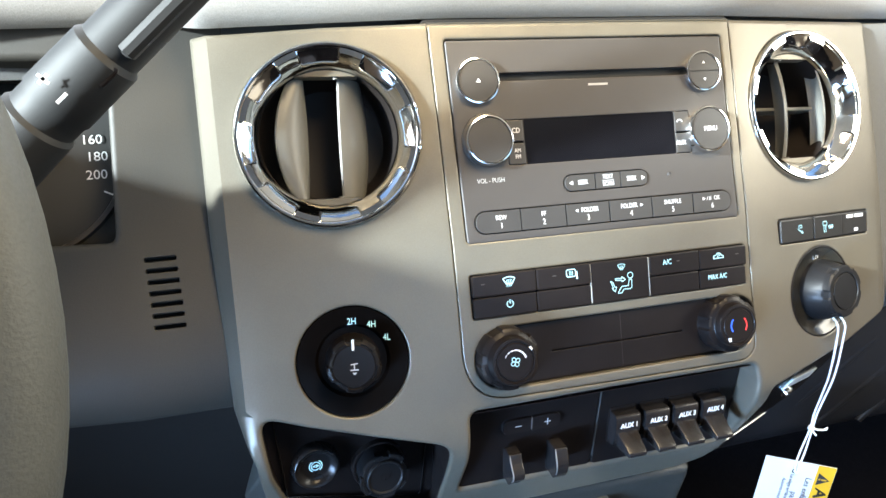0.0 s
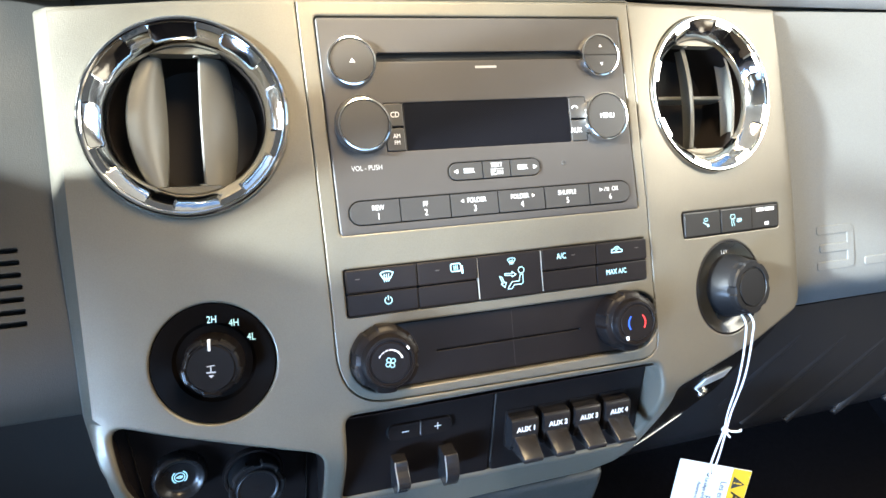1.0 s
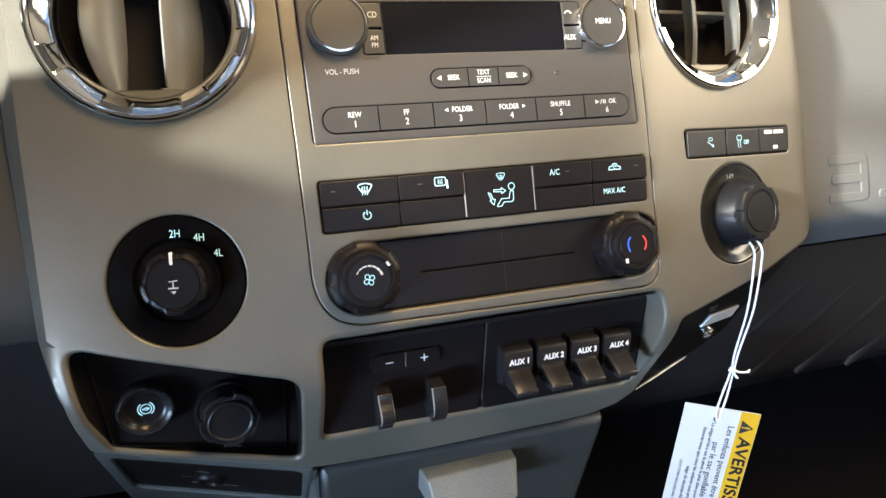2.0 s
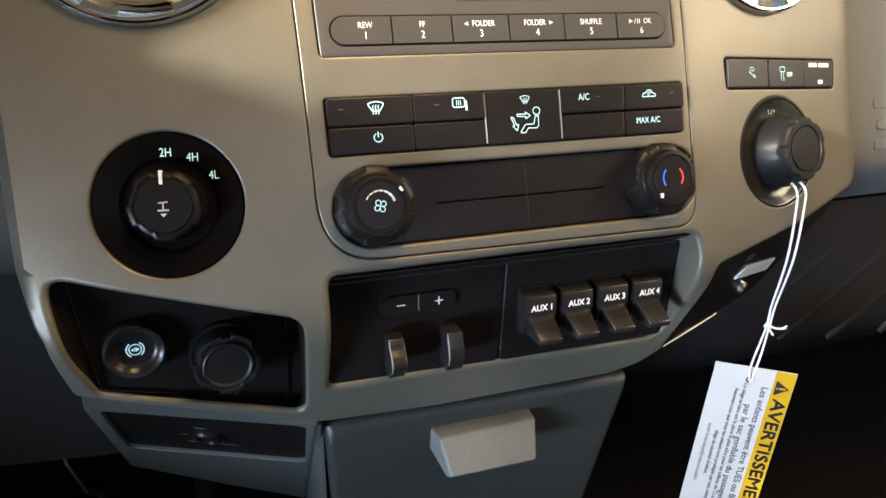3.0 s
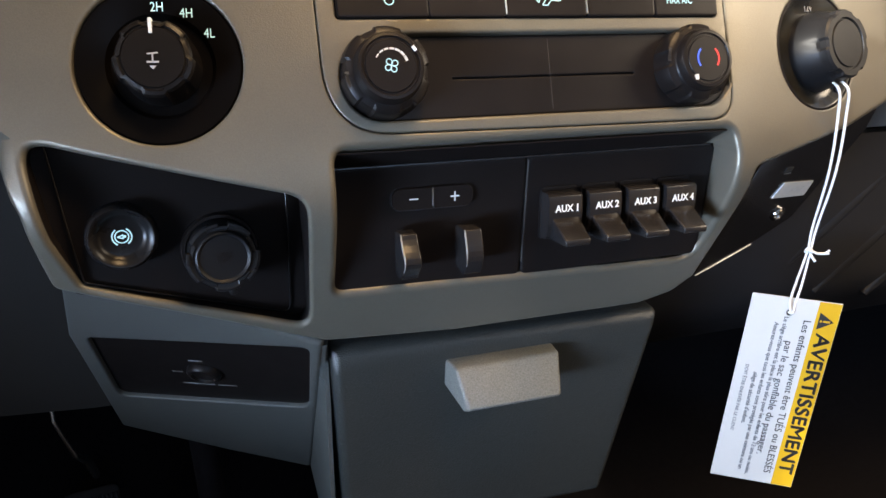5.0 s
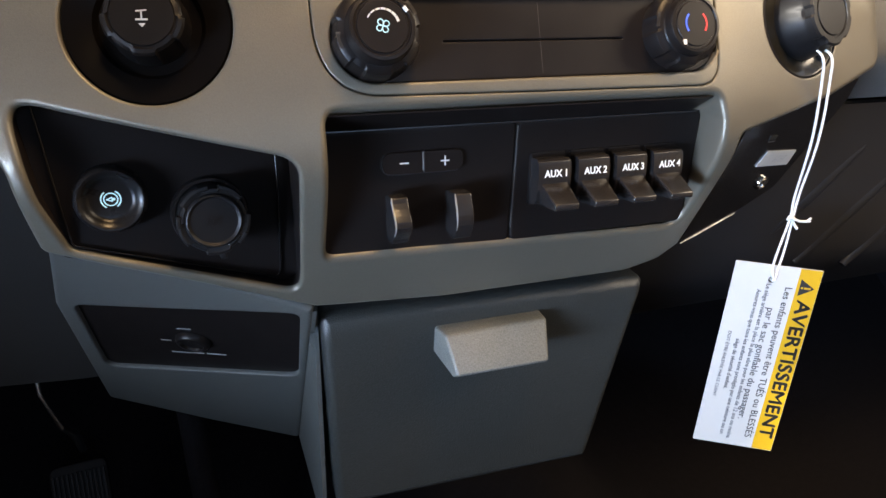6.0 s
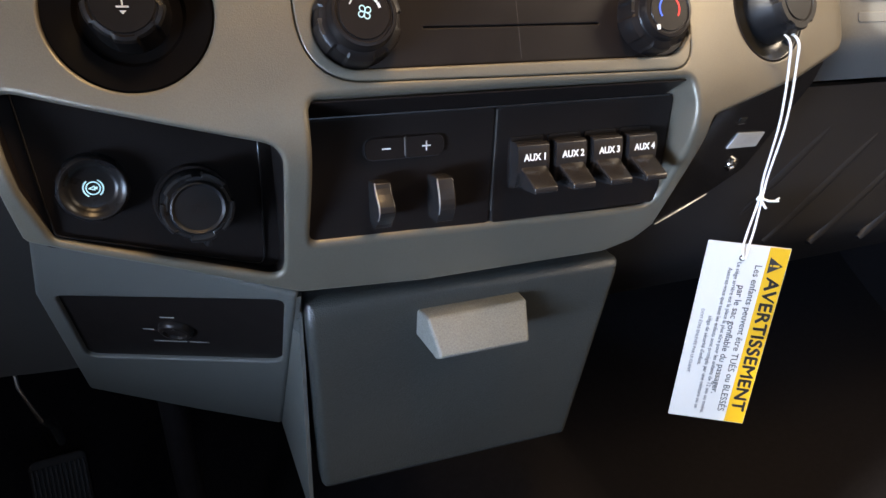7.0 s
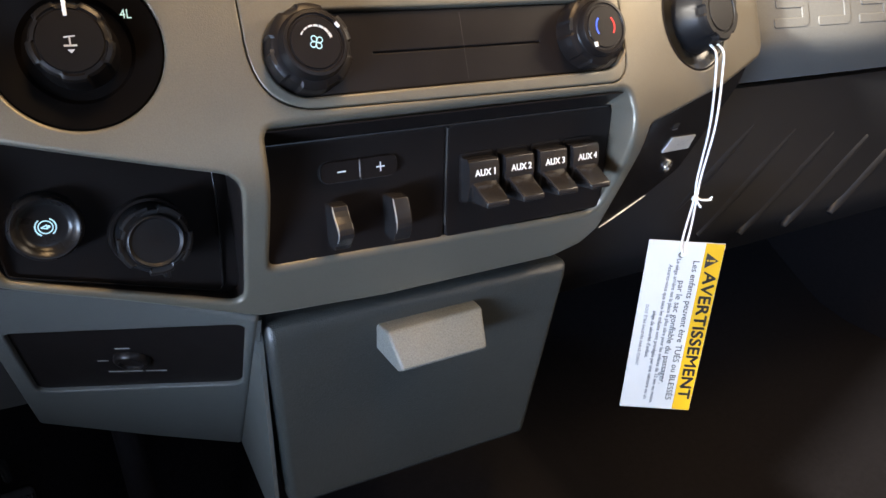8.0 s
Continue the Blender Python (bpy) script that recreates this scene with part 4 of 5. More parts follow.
        stroke(bm, [(fx, fy), *arc(cx, cy, 0.0014, a - 120, a + 150, 8)], 0.0005, zf, True)
    part("symbol", bm, ICE, kn, "fan symbol")
    part("pointer", slab([(fx + 0.0108, fy + 0.0088), (fx + 0.0120, fy + 0.0098), (fx + 0.0136, fy + 0.0074), (fx + 0.0124, fy + 0.0066)], zf - 0.002, zf + 0.0002, 0.0001), WHITE, kn, "white pointer dot")
    tx, ty = 0.0938, Y(0.6236)
    zt = 0.0206
    for knob, cx, cy, h, angles in ((kn, fx, fy, 0.0158, (192, 32)), (kn2, tx, ty, 0.0135, (168, 20))):
        for a in angles:
            bm = stroke(bmesh.new(), arc(cx, cy, 0.0207, a - 9, a + 9, 6), 0.0022, h, False, 0.0004)
            part("grip_mark", bm, RADIO, knob, "pale grip facet")
    part("cold_mark", stroke(bmesh.new(), arc(tx, ty, 0.0070, 135, 215, 8), 0.0011, zt), BLUE, kn2, "blue cold arc")
    part("hot_mark", stroke(bmesh.new(), arc(tx, ty, 0.0070, -35, 45, 8), 0.0011, zt), RED, kn2, "red hot arc")
    part("pointer", slab(rrect(tx - 0.0084, ty - 0.0104, 0.0022, 0.0030, 0.0004, 2), zt - 0.003, zt + 0.0002, 0.0001), WHITE, kn2, "white pointer dot")
    return unit


build_climate()


# ================= four-wheel-drive dial =================
def build_dial():
    m = spot(*DIAL)
    dial = thing("drive_mode_dial", "round black four-wheel-drive selector dial", "control dial", m)
    part("bezel", lathe([(0.0385, -0.003), (0.0375, -0.0012), (0.0360, -0.0014), (0.0255, -0.0048), (0.0235, -0.0075), (0.0, -0.0078)], 72), JET, dial, "dished black bezel")
    for s, x, y in (("2H", 0.0003, 0.0275), ("4H", 0.0136, 0.0246), ("4L", 0.0236, 0.0149)):
        text(s, 0.0064, x, y, -0.0019, dial, ICE, squeeze=0.8)

    def grip(i, r, a):
        d = (math.degrees(a) - 90 + 18) % 72
        return r - (0.0013 if (d < 36 and 1 <= i <= 4) else 0.0)
    knob = part("knob", lathe([(0.0188, -0.0075), (0.0186, 0.004), (0.0184, 0.0110), (0.0174, 0.0126), (0.0156, 0.0132), (0.0150, 0.0124), (0.0143, 0.0124), (0.0137, 0.0131), (0.0, 0.0134)], 90, None, grip), BROWN, dial, "round black knob with grip flats", 28)
    part("pointer", slab(rrect(-0.0003, 0.0143, 0.0017, 0.0072, 0.0004, 2), 0.011, 0.0138, 0.0003), WHITE, knob, "white pointer bar")
    bm = bmesh.new()
    z = 0.0135
    stroke(bm, [(-0.0030, 0.0030), (0.0030, 0.0036)], 0.0009, z), stroke(bm, [(0.0, 0.003), (0.0, -0.0020)], 0.0010, z)
    stroke(bm, [(-0.0034, -0.0022), (0.0034, -0.0022)], 0.0012, z)
    blob(bm, [(-0.0022, -0.0046), (0.0022, -0.0046), (0.0, -0.0070)], z)
    bm.transform(pose(0, -0.0008, 0) @ Matrix.Diagonal((0.72, 0.72, 1, 1)))
    part("symbol", bm, DIM, knob, "drive axle symbol")
    return dial


build_dial()


# ================= left pocket: brake button and capped power socket =================
def build_left_pocket():
    out = Vector((0.10, -0.985, 0.10)).normalized()
    right = Vector((0.985, 0.11, 0)).normalized()
    up = out.cross(right).normalized()
    m = Matrix((right, up, out)).transposed().to_4x4()
    m.translation = Vector((-0.20, -0.0125, 0.535))
    inv = m.inverted()
    pocket = thing("switch_pocket", "black recessed switch panel in the lower fascia", "switch panel", m)
    shape = roundpoly([(-0.069, 0.072, 0.006), (0.0685, 0.045, 0.008), (0.0690, -0.0640, 0.008), (-0.056, -0.0205, 0.006)])
    lean = lambda x, y, z: Vector((x, y, z - 0.24 * softplus(0.006 - y, 0.004)))
    bm = slab(resample(ccw(shape), 0.006), -0.006, 0.0, 0.001, None, 2, lean)
    part("back_panel", bm, MATTE, pocket, "matt black back panel")
    rim = roundpoly([(-0.0560, 0.064, 0.004), (0.0585, 0.040, 0.004), (0.0568, -0.0560, 0.006), (-0.0500, -0.0150, 0.004)])
    part("insert_rim", plate(resample(rim, 0.005), [offset(ccw(resample(rim, 0.005)), -0.0012)], lambda x, y, o: lean(x, y, 0.0015 + o), 0.0015, 0.0004), GLOSS, pocket, "thin raised insert rim")
    bx, by = -0.0280, 0.0085
    b = part("brake_button", lathe([(0.0178, -0.007), (0.0176, 0.0010), (0.0168, 0.0036), (0.0156, 0.0046), (0.0142, 0.0042), (0.0122, 0.0018), (0.0108, 0.0004), (0.0095, 0.0), (0.0, -0.0003)], 72, None, None, bx, by), BUTTON, pocket, "round dished black button")
    bm = bmesh.new()
    z = 0.0004
    stroke(bm, arc(bx, by, 0.0033, 0, 330, 14), 0.0006, z, True)
    stroke(bm, arc(bx, by, 0.0047, 125, 235, 8), 0.0007, z), stroke(bm, arc(bx, by, 0.0047, -55, 55, 8), 0.0007, z)
    stroke(bm, [(bx - 0.0020, by), (bx + 0.0006, by + 0.0010), (bx + 0.0006, by - 0.0010)], 0.0006, z, True), blob(bm, circle(bx + 0.0014, by, 0.0008, 8), z)
    part("symbol", bm, ICE, b, "glowing exhaust brake symbol")
    px, py = 0.0196, -0.0064
    part("power_socket", lathe([(0.0206, -0.016), (0.0206, -0.0020), (0.0200, -0.0006), (0.0184, -0.0006), (0.0178, -0.0030)], 64, None, None, px, py), BLACK, pocket, "black power socket ring")

    def lobes(i, r, a):
        d = (math.degrees(a) - 4) % 72
        return r - (0.0018 if (d < 30 and 2 <= i <= 6) else 0.0)
    c = part("socket_cap", lathe([(0.0176, -0.006), (0.0176, 0.0080), (0.0193, 0.0088), (0.0195, 0.0128), (0.0189, 0.0142), (0.0175, 0.0146), (0.0162, 0.0142), (0.0149, 0.0140), (0.0143, 0.0156), (0.0136, 0.0161), (0.0127, 0.0156), (0.0121, 0.0150), (0.0, 0.0152)], 120, None, lobes, px, py), CAP, pocket, "lobed rubber socket cap", 26)
    text("12V", 0.0072, px, py, 0.0153, c, BLACK)
    for a in (176, 104, 320):
        bm = slab(offset(ccw([(px + r * math.cos(radians(b)), py + r * math.sin(radians(b))) for r, b in [(0.0167, a + k) for k in span(-11, 11, 6)] + [(0.0190, a + k) for k in span(11, -11, 6)]]), 0.0), 0.0120, 0.0152, 0.0006)
        part("grip_lobe", bm, CAP, c, "raised grip lobe")
    part("cap_tab", slab(rrect(px + 0.003, py - 0.0211, 0.0036, 0.0050, 0.001, 2), 0.004, 0.010, 0.0008), CAP, pocket, "small rubber pull tab")
    return pocket


build_left_pocket()


# ================= middle pocket: trailer brake control and four auxiliary switches =================
POCKET = Matrix(((1, 0, 0, 0), (0, 0.06, -0.998, 0), (0, 0.998, 0.06, 0), (0, 0, 0, 1))) 
POCKET.translation = Vector((0, -0.0225, 0.535))


PANEL_LEAN = pose(0, 0.02, 0, 5, 0, 0) @ pose(0, -0.02, 0)


def build_brake_control():
    m = POCKET.copy()
    unit = thing("trailer_brake_control", "black trailer brake controller with two finger levers", "controller", m)
    bm = slab(rrect(-0.0645, -0.0005, 0.1215, 0.0770, 0.004, 4), -0.006, 0.0, 0.0018, None, 4)
    bm.transform(PANEL_LEAN)
    part("panel", bm, MATTE, unit, "flat black panel")
    # rocker with minus and plus, in a sunken surround
    part("key_surround", slab(rrect(-0.0622, 0.0182, 0.0500, 0.0146, 0.0062, 6), -0.002, 0.0004, 0.0002), DARK, unit, "sunken black surround of the rocker")
    for a, c, s in ((-0.0865, -0.0628, "-"), (-0.0620, -0.0383, "+")):
        ra, rc = (0.0056, 0.0006) if s == "-" else (0.0006, 0.0056)
        kb = part("gain_key", slab(roundpoly([(a, 0.0246, ra), (c, 0.0246, rc), (c, 0.0118, rc), (a, 0.0118, ra)]), -0.002, 0.0026, 0.0009, None, 3), BLACK, unit, "gain rocker key")
        x, y = (a + c) / 2 + 0.0008, 0.0182
        bm = stroke(bmesh.new(), [(x - 0.0024, y), (x + 0.0024, y)], 0.0008, 0.0026)
        if s == "+":
            stroke(bm, [(x, y - 0.0026), (x, y + 0.0026)], 0.0008, 0.0026)
        part("symbol", bm, WHITE, kb, "white gain sign")
    part("key_divider", slab(rrect(-0.0624, 0.0185, 0.0004, 0.0104, 0.0001, 1), -0.002, 0.0026, 0.0001), EDGE, unit, "thin pale divider")
    # two finger levers: bowed blades
    bows = ((-0.0802, 0.0100, (0.0, 0.0012, 0.0034, 0.0064, 0.0088, 0.0092, 0.0080, 0.0052, 0.0022, 0.0004)), (-0.0434, 0.0106, (0.0030, 0.0042, 0.0056, 0.0068, 0.0076, 0.0078, 0.0074, 0.0064, 0.0048, 0.0030)))
    for x, w, bow in bows:
        ys = span(0.0060, -0.0210, len(bow))
        prof = [(0.0100 + o, y) for o, y in zip(bow, ys)] + [(-0.0020, -0.0205), (-0.0020, 0.0050)]
        bm = slab(roundpoly([(o, y, 0.0016) for o, y in prof], 3), -w / 2, w / 2, 0.0009, None, 3)
        bm.transform(Matrix.Translation((x, -0.0042, 0.004)) @ Matrix(((0, 0, 1, 0), (0, 1, 0, 0), (1, 0, 0, 0), (0, 0, 0, 1))))
        blade = part("lever", bm, PADDLE, unit, "bowed black finger lever", 50)
        # Pale bead along the left edge paints the highlight of its rounded corner.
        edge = [(x - w / 2 + 0.0004, y - 0.0042, 0.0139 + o) for o, y in zip(bow, ys)][:-2]
        part("edge_highlight", tube(edge, [0.0003] + [0.0005] * (len(edge) - 4) + [0.0004, 0.0003, 0.0002], 8), EDGE, blade, "pale bead for the edge's highlight")
    return unit


def build_aux_panel():
    m = POCKET.copy()
    panel = thing("aux_switch_bank", "flat black panel that carries four auxiliary switches", "switch bank", m)
    bm = slab(rrect(0.0620, -0.0005, 0.1306, 0.0770, 0.004, 4), -0.006, 0.0004, 0.0018, None, 4)
    bm.transform(PANEL_LEAN)
    part("panel", bm, MATTE, panel, "flat black panel")
    # Lighter strip paints the highlight in the gap between the two panels.
    bm = slab(rrect(-0.0032, 0.003, 0.0004, 0.0660, 0.0001, 1), -0.004, 0.0008, 0.0001)
    bm.transform(PANEL_LEAN)
    part("divider", bm, RADIO, panel, "thin lighter line for the gap's highlight")
    face = [(0.0121 - (u - 0.002) ** 2 / 0.075, u) for u in span(0.0116, -0.0150, 14)]
    prof = [(0.0, 0.0130), (0.0090, 0.0128)] + face + [(0.0, -0.0162)]
    swing = Matrix(((0, 0, 1, 0), (0, 1, 0, 0), (1, 0, 0, 0), (0, 0, 0, 1)))
    for k in range(4):
        f = m @ pose(0.0178 + 0.0269 * k, 0.0030, 0.0)
        sw = thing("aux_switch", "black paddle switch lettered AUX %d" % (k + 1), "switch", f, "auxiliary switches")
        bm = slab(roundpoly([(o, u, 0.0012) for o, u in prof], 3), -0.0112, 0.0112, 0.0014, None, 3)
        bm.transform(swing)
        p = part("paddle", bm, PADDLE, sw, "rounded rocker face", 40)
        # jutting lip: a tapering wedge under the lettering
        lip = bmesh.new()
        back = [lip.verts.new((x, u, 0.0100)) for x, u in ((-0.0094, -0.0150), (0.0094, -0.0150), (0.0090, -0.0008), (-0.0090, -0.0008))]
        front = [lip.verts.new((x, u, 0.0290)) for x, u in ((-0.0080, -0.0142), (0.0080, -0.0142), (0.0082, -0.0104), (-0.0082, -0.0104))]
        lip.faces.new(list(reversed(back))), lip.faces.new(front)
        for i in range(4):
            lip.faces.new((back[i], back[(i + 1) % 4], front[(i + 1) % 4], front[i]))
        bmesh.ops.bevel(lip, geom=lip.edges[:], offset=0.0011, segments=3, affect="EDGES", profile=0.5)
        part("lip", lip, PADDLE, sw, "jutting finger lip", 40)
        text("AUX %d" % (k + 1), 0.0060, 0.0006, 0.0, 0.0, p, LIT, Matrix.Translation((0, 0.0042, 0.0123)) @ pose(0, 0, 0, -4, 0, 0), squeeze=0.92, bold=0.00012)
        part("socket", slab(rrect(0, -0.001, 0.0240, 0.0330, 0.002, 3), -0.001, 0.0012, 0.0006), MATTE, sw, "black switch well")


build_brake_control()
build_aux_panel()


# ================= right wing: switch row, power socket, media pod =================
def build_switch_row():
    m = spot(0.2115, 0.6781)
    row = thing("switch_row", "narrow dark row of three flat switches", "switch", m)
    ux, uy = (spot(0.1535, 0.6921).translation, spot(0.269, 0.6839).translation)
    turn = math.degrees(math.atan2((m.inverted() @ uy - m.inverted() @ ux).y, (m.inverted() @ uy - m.inverted() @ ux).x))
    t = pose(0, 0, 0, 0, 0, turn)
    bm = slab(rrect(0, 0, 0.1150, 0.0205, 0.002, 3), -0.005, -0.0008, 0.0005)
    bm.transform(t)
    part("frame", bm, MATTE, row, "dark frame")
    for i, (x, w) in enumerate(((-0.0365, 0.0400), (0.0030, 0.0370), (0.0395, 0.0345))):
        bm = slab(rrect(x, 0, w, 0.0190, 0.0012, 3), -0.003, 0.0012 if i < 2 else 0.0004, 0.0008)
        bm.transform(t)
        kb = part("switch_key", bm, SWKEY, row, "flat switch key")
        bm = bmesh.new()
        z = 0.0013
        if i == 0:
            stroke(bm, rrect(0.0, 0.0022, 0.0048, 0.0026, 0.001, 3), 0.0006, z, True), stroke(bm, [(-0.0040, 0.0), (0.0040, -0.0046)], 0.0008, z), stroke(bm, arc(0.0026, -0.0036, 0.0012, 0, 330, 8), 0.0005, z, True)
            bm.transform(t @ pose(x + 0.003, 0.001, 0) @ Matrix.Diagonal((0.8, 0.8, 1, 1)))
            part("symbol", bm, ICE, kb, "slope symbol")
        elif i == 1:
            stroke(bm, rrect(-0.0050, 0.0028, 0.0052, 0.0034, 0.0012, 3), 0.0006, z, True)
            stroke(bm, [(-0.0062, 0.0005), (-0.0066, -0.0020), (-0.0058, -0.0046)], 0.0006, z), stroke(bm, [(-0.0038, 0.0005), (-0.0042, -0.0020), (-0.0034, -0.0046)], 0.0006, z)
            bm.transform(t @ pose(x, 0, 0))
            part("symbol", bm, ICE, kb, "skidding car symbol")
            text("OFF", 0.0046, x + 0.0030, -0.0008, z, kb, ICE, t, squeeze=0.75)
        else:
            blob(bm, rrect(-0.0065, 0.0062, 0.0095, 0.0030, 0.0003, 1), 0.0005), blob(bm, rrect(0.0058, 0.0062, 0.0120, 0.0030, 0.0003, 1), 0.0005)
            blob(bm, rrect(0.0015, -0.0058, 0.0056, 0.0028, 0.0003, 1), 0.0005)
            bm.transform(t @ pose(x, 0, 0))
            part("lettering_bar", bm, WHITE, kb, "small pale lettering bars")
    return row


build_switch_row()


def build_power_socket():
    m = spot(*SOCKET)
    s = thing("power_socket", "round dash power socket closed by a black rubber cap", "power socket", m)
    part("dish", lathe([(0.0384, -0.004), (0.0376, -0.0008), (0.0364, -0.0012), (0.0330, -0.0040), (0.0270, -0.0062), (0.0, -0.0066)], 72), mat("slate_dish_plastic", (0.024, 0.0235, 0.021), 0.22), s, "smooth dished surround")
    part("dish_rim", lathe([(0.0386, -0.004), (0.0388, -0.0002), (0.0378, 0.0002), (0.0374, -0.0010)], 72), MATTE, s, "thin black rim")
    text("12V", 0.0066, 0.0032, 0.0290, -0.0050, s, DIM, squeeze=0.85)

    def lobes(i, r, a):
        d = (math.degrees(a) + 12) % 60
        return r - (0.0013 if (d < 20 and 3 <= i <= 5) else 0.0)
    cap = part("cap", lathe([(0.0262, -0.0065), (0.0255, 0.000), (0.0222, 0.0100), (0.0218, 0.0114), (0.0218, 0.0156), (0.0206, 0.0170), (0.0166, 0.0170), (0.0160, 0.0158), (0.0152, 0.0158), (0.0146, 0.0168), (0.0, 0.0170)], 84, None, lobes, 0.0062, 0.0), CAP, s, "black rubber cap with lobed rim", 28)
    part("leash", tube([(0.016, -0.012, -0.005), (0.020, -0.022, -0.003), (0.021, -0.031, -0.003), (0.016, -0.036, -0.004)], 0.0014, 8), MATTE, s, "thin rubber cap leash")
    return s


build_power_socket()


def build_media_pod():
    m = spot(0.19, 0.53)
    pod = thing("media_pod", "gloss black pod with badge and audio jack", "media port", m)
    inv = m.inverted()
    shape = roundpoly([(0.1530, 0.5612, 0.005), (0.2770, 0.5862, 0.002), (0.2810, 0.5680, 0.006), (0.2480, 0.4960, 0.012), (0.2080, 0.4815, 0.006), (0.1450, 0.4672, 0.002)])
    pod_y = lambda x, z: -0.034 + 0.33 * (x - 0.156) - 0.4055 * (z - 0.56)
    pn = Vector((0.33, -1, -0.4055)).normalized()
    place = lambda x, z, o: Vector((x, pod_y(x, z), z)) + pn * o
    bm = plate(shape, [], place, 0.025, 0.0012, 0.006)
    bm.transform(inv)
    part("housing", bm, GLOSS, pod, "gloss black housing", 45)
    # Silver bead in place of the reflection on the glossy lower edge.
    bm = tube([place(x, z, 0.0002) for x, z in ((0.1470, 0.4680), (0.1640, 0.4716), (0.1850, 0.4764), (0.2060, 0.4812))], [0.0004, 0.0008, 0.0007, 0.0003], 10)
    bm.transform(inv)
    part("edge_glint", bm, SILVER, pod, "silver bead standing in for the lower edge's highlight")
    pr = Vector((1, 0.33, 0)).normalized()
    pf = Matrix((pr, pn.cross(pr), pn)).transposed().to_4x4()

    def fr(x, z):
        q = pf.copy()
        q.translation = place(x, z, 0.0002)
        return inv @ q
    b = slab(roundpoly([(-0.0290, -0.0068, 0.001), (0.0290, -0.0068, 0.001), (0.0270, 0.0078, 0.001), (-0.0250, 0.0078, 0.001)]), 0.0, 0.0007, 0.0003)
    f = fr(0.2205, 0.5282) @ pose(0, 0, 0, 0, 0, -8.5) @ Matrix.Diagonal((0.92, 0.92, 1, 1))
    b.transform(f)
    badge = part("badge", b, mat("satin_silver_foil", (0.62, 0.62, 0.60), 0.35, 0.25, 0.05, 90), pod, "small silver badge plate")
    bm = bmesh.new()
    for k in range(4):
        stroke(bm, [(-0.006 + 0.0055 * k, -0.0030), (-0.0045 + 0.0055 * k, 0.0030)], 0.0008, 0.0008)
        stroke(bm, [(-0.0045 + 0.0055 * k, 0.0030 * (k % 2)), (-0.0018 + 0.0055 * k, 0.0030 * (k % 2))], 0.0007, 0.0008)
    bm.transform(f)
    part("marking", bm, DIM, badge, "thin engraved strokes")
    f = fr(0.2190, 0.5072)
    bm = lathe([(0.0062, 0.0), (0.0060, 0.0016), (0.0050, 0.0024), (0.0036, 0.0020), (0.0026, 0.0006)], 32)
    bm.transform(f)
    part("jack_ring", bm, CHROME, pod, "chrome audio jack ring")
    bm = lathe([(0.0027, -0.001), (0.0027, 0.0009), (0, 0.0009)], 24)
    bm.transform(f)
    part("jack_hole", bm, DARK, pod, "dark jack hole")
    f = fr(0.1961, 0.5495) @ pose(0, 0, 0, 0, 0, -4)
    bm = slab(rrect(0, 0, 0.0100, 0.0040, 0.0006, 2), 0.0, 0.0006, 0.0002)
    bm.transform(f)
    port = part("port", bm, DARK, pod, "narrow cable port")
    bm = stroke(bmesh.new(), [(-0.005, -0.0026), (0.0045, -0.0026)], 0.0006, 0.0008)
    bm.transform(f)
    part("port_edge", bm, SILVER, port, "bright port edge")


build_media_pod()


# ================= lower housing and storage bin =================
def low_y(x, z):
    return 0.001 - 0.72 * (z - 0.453) - 0.44 * (x + 0.134)


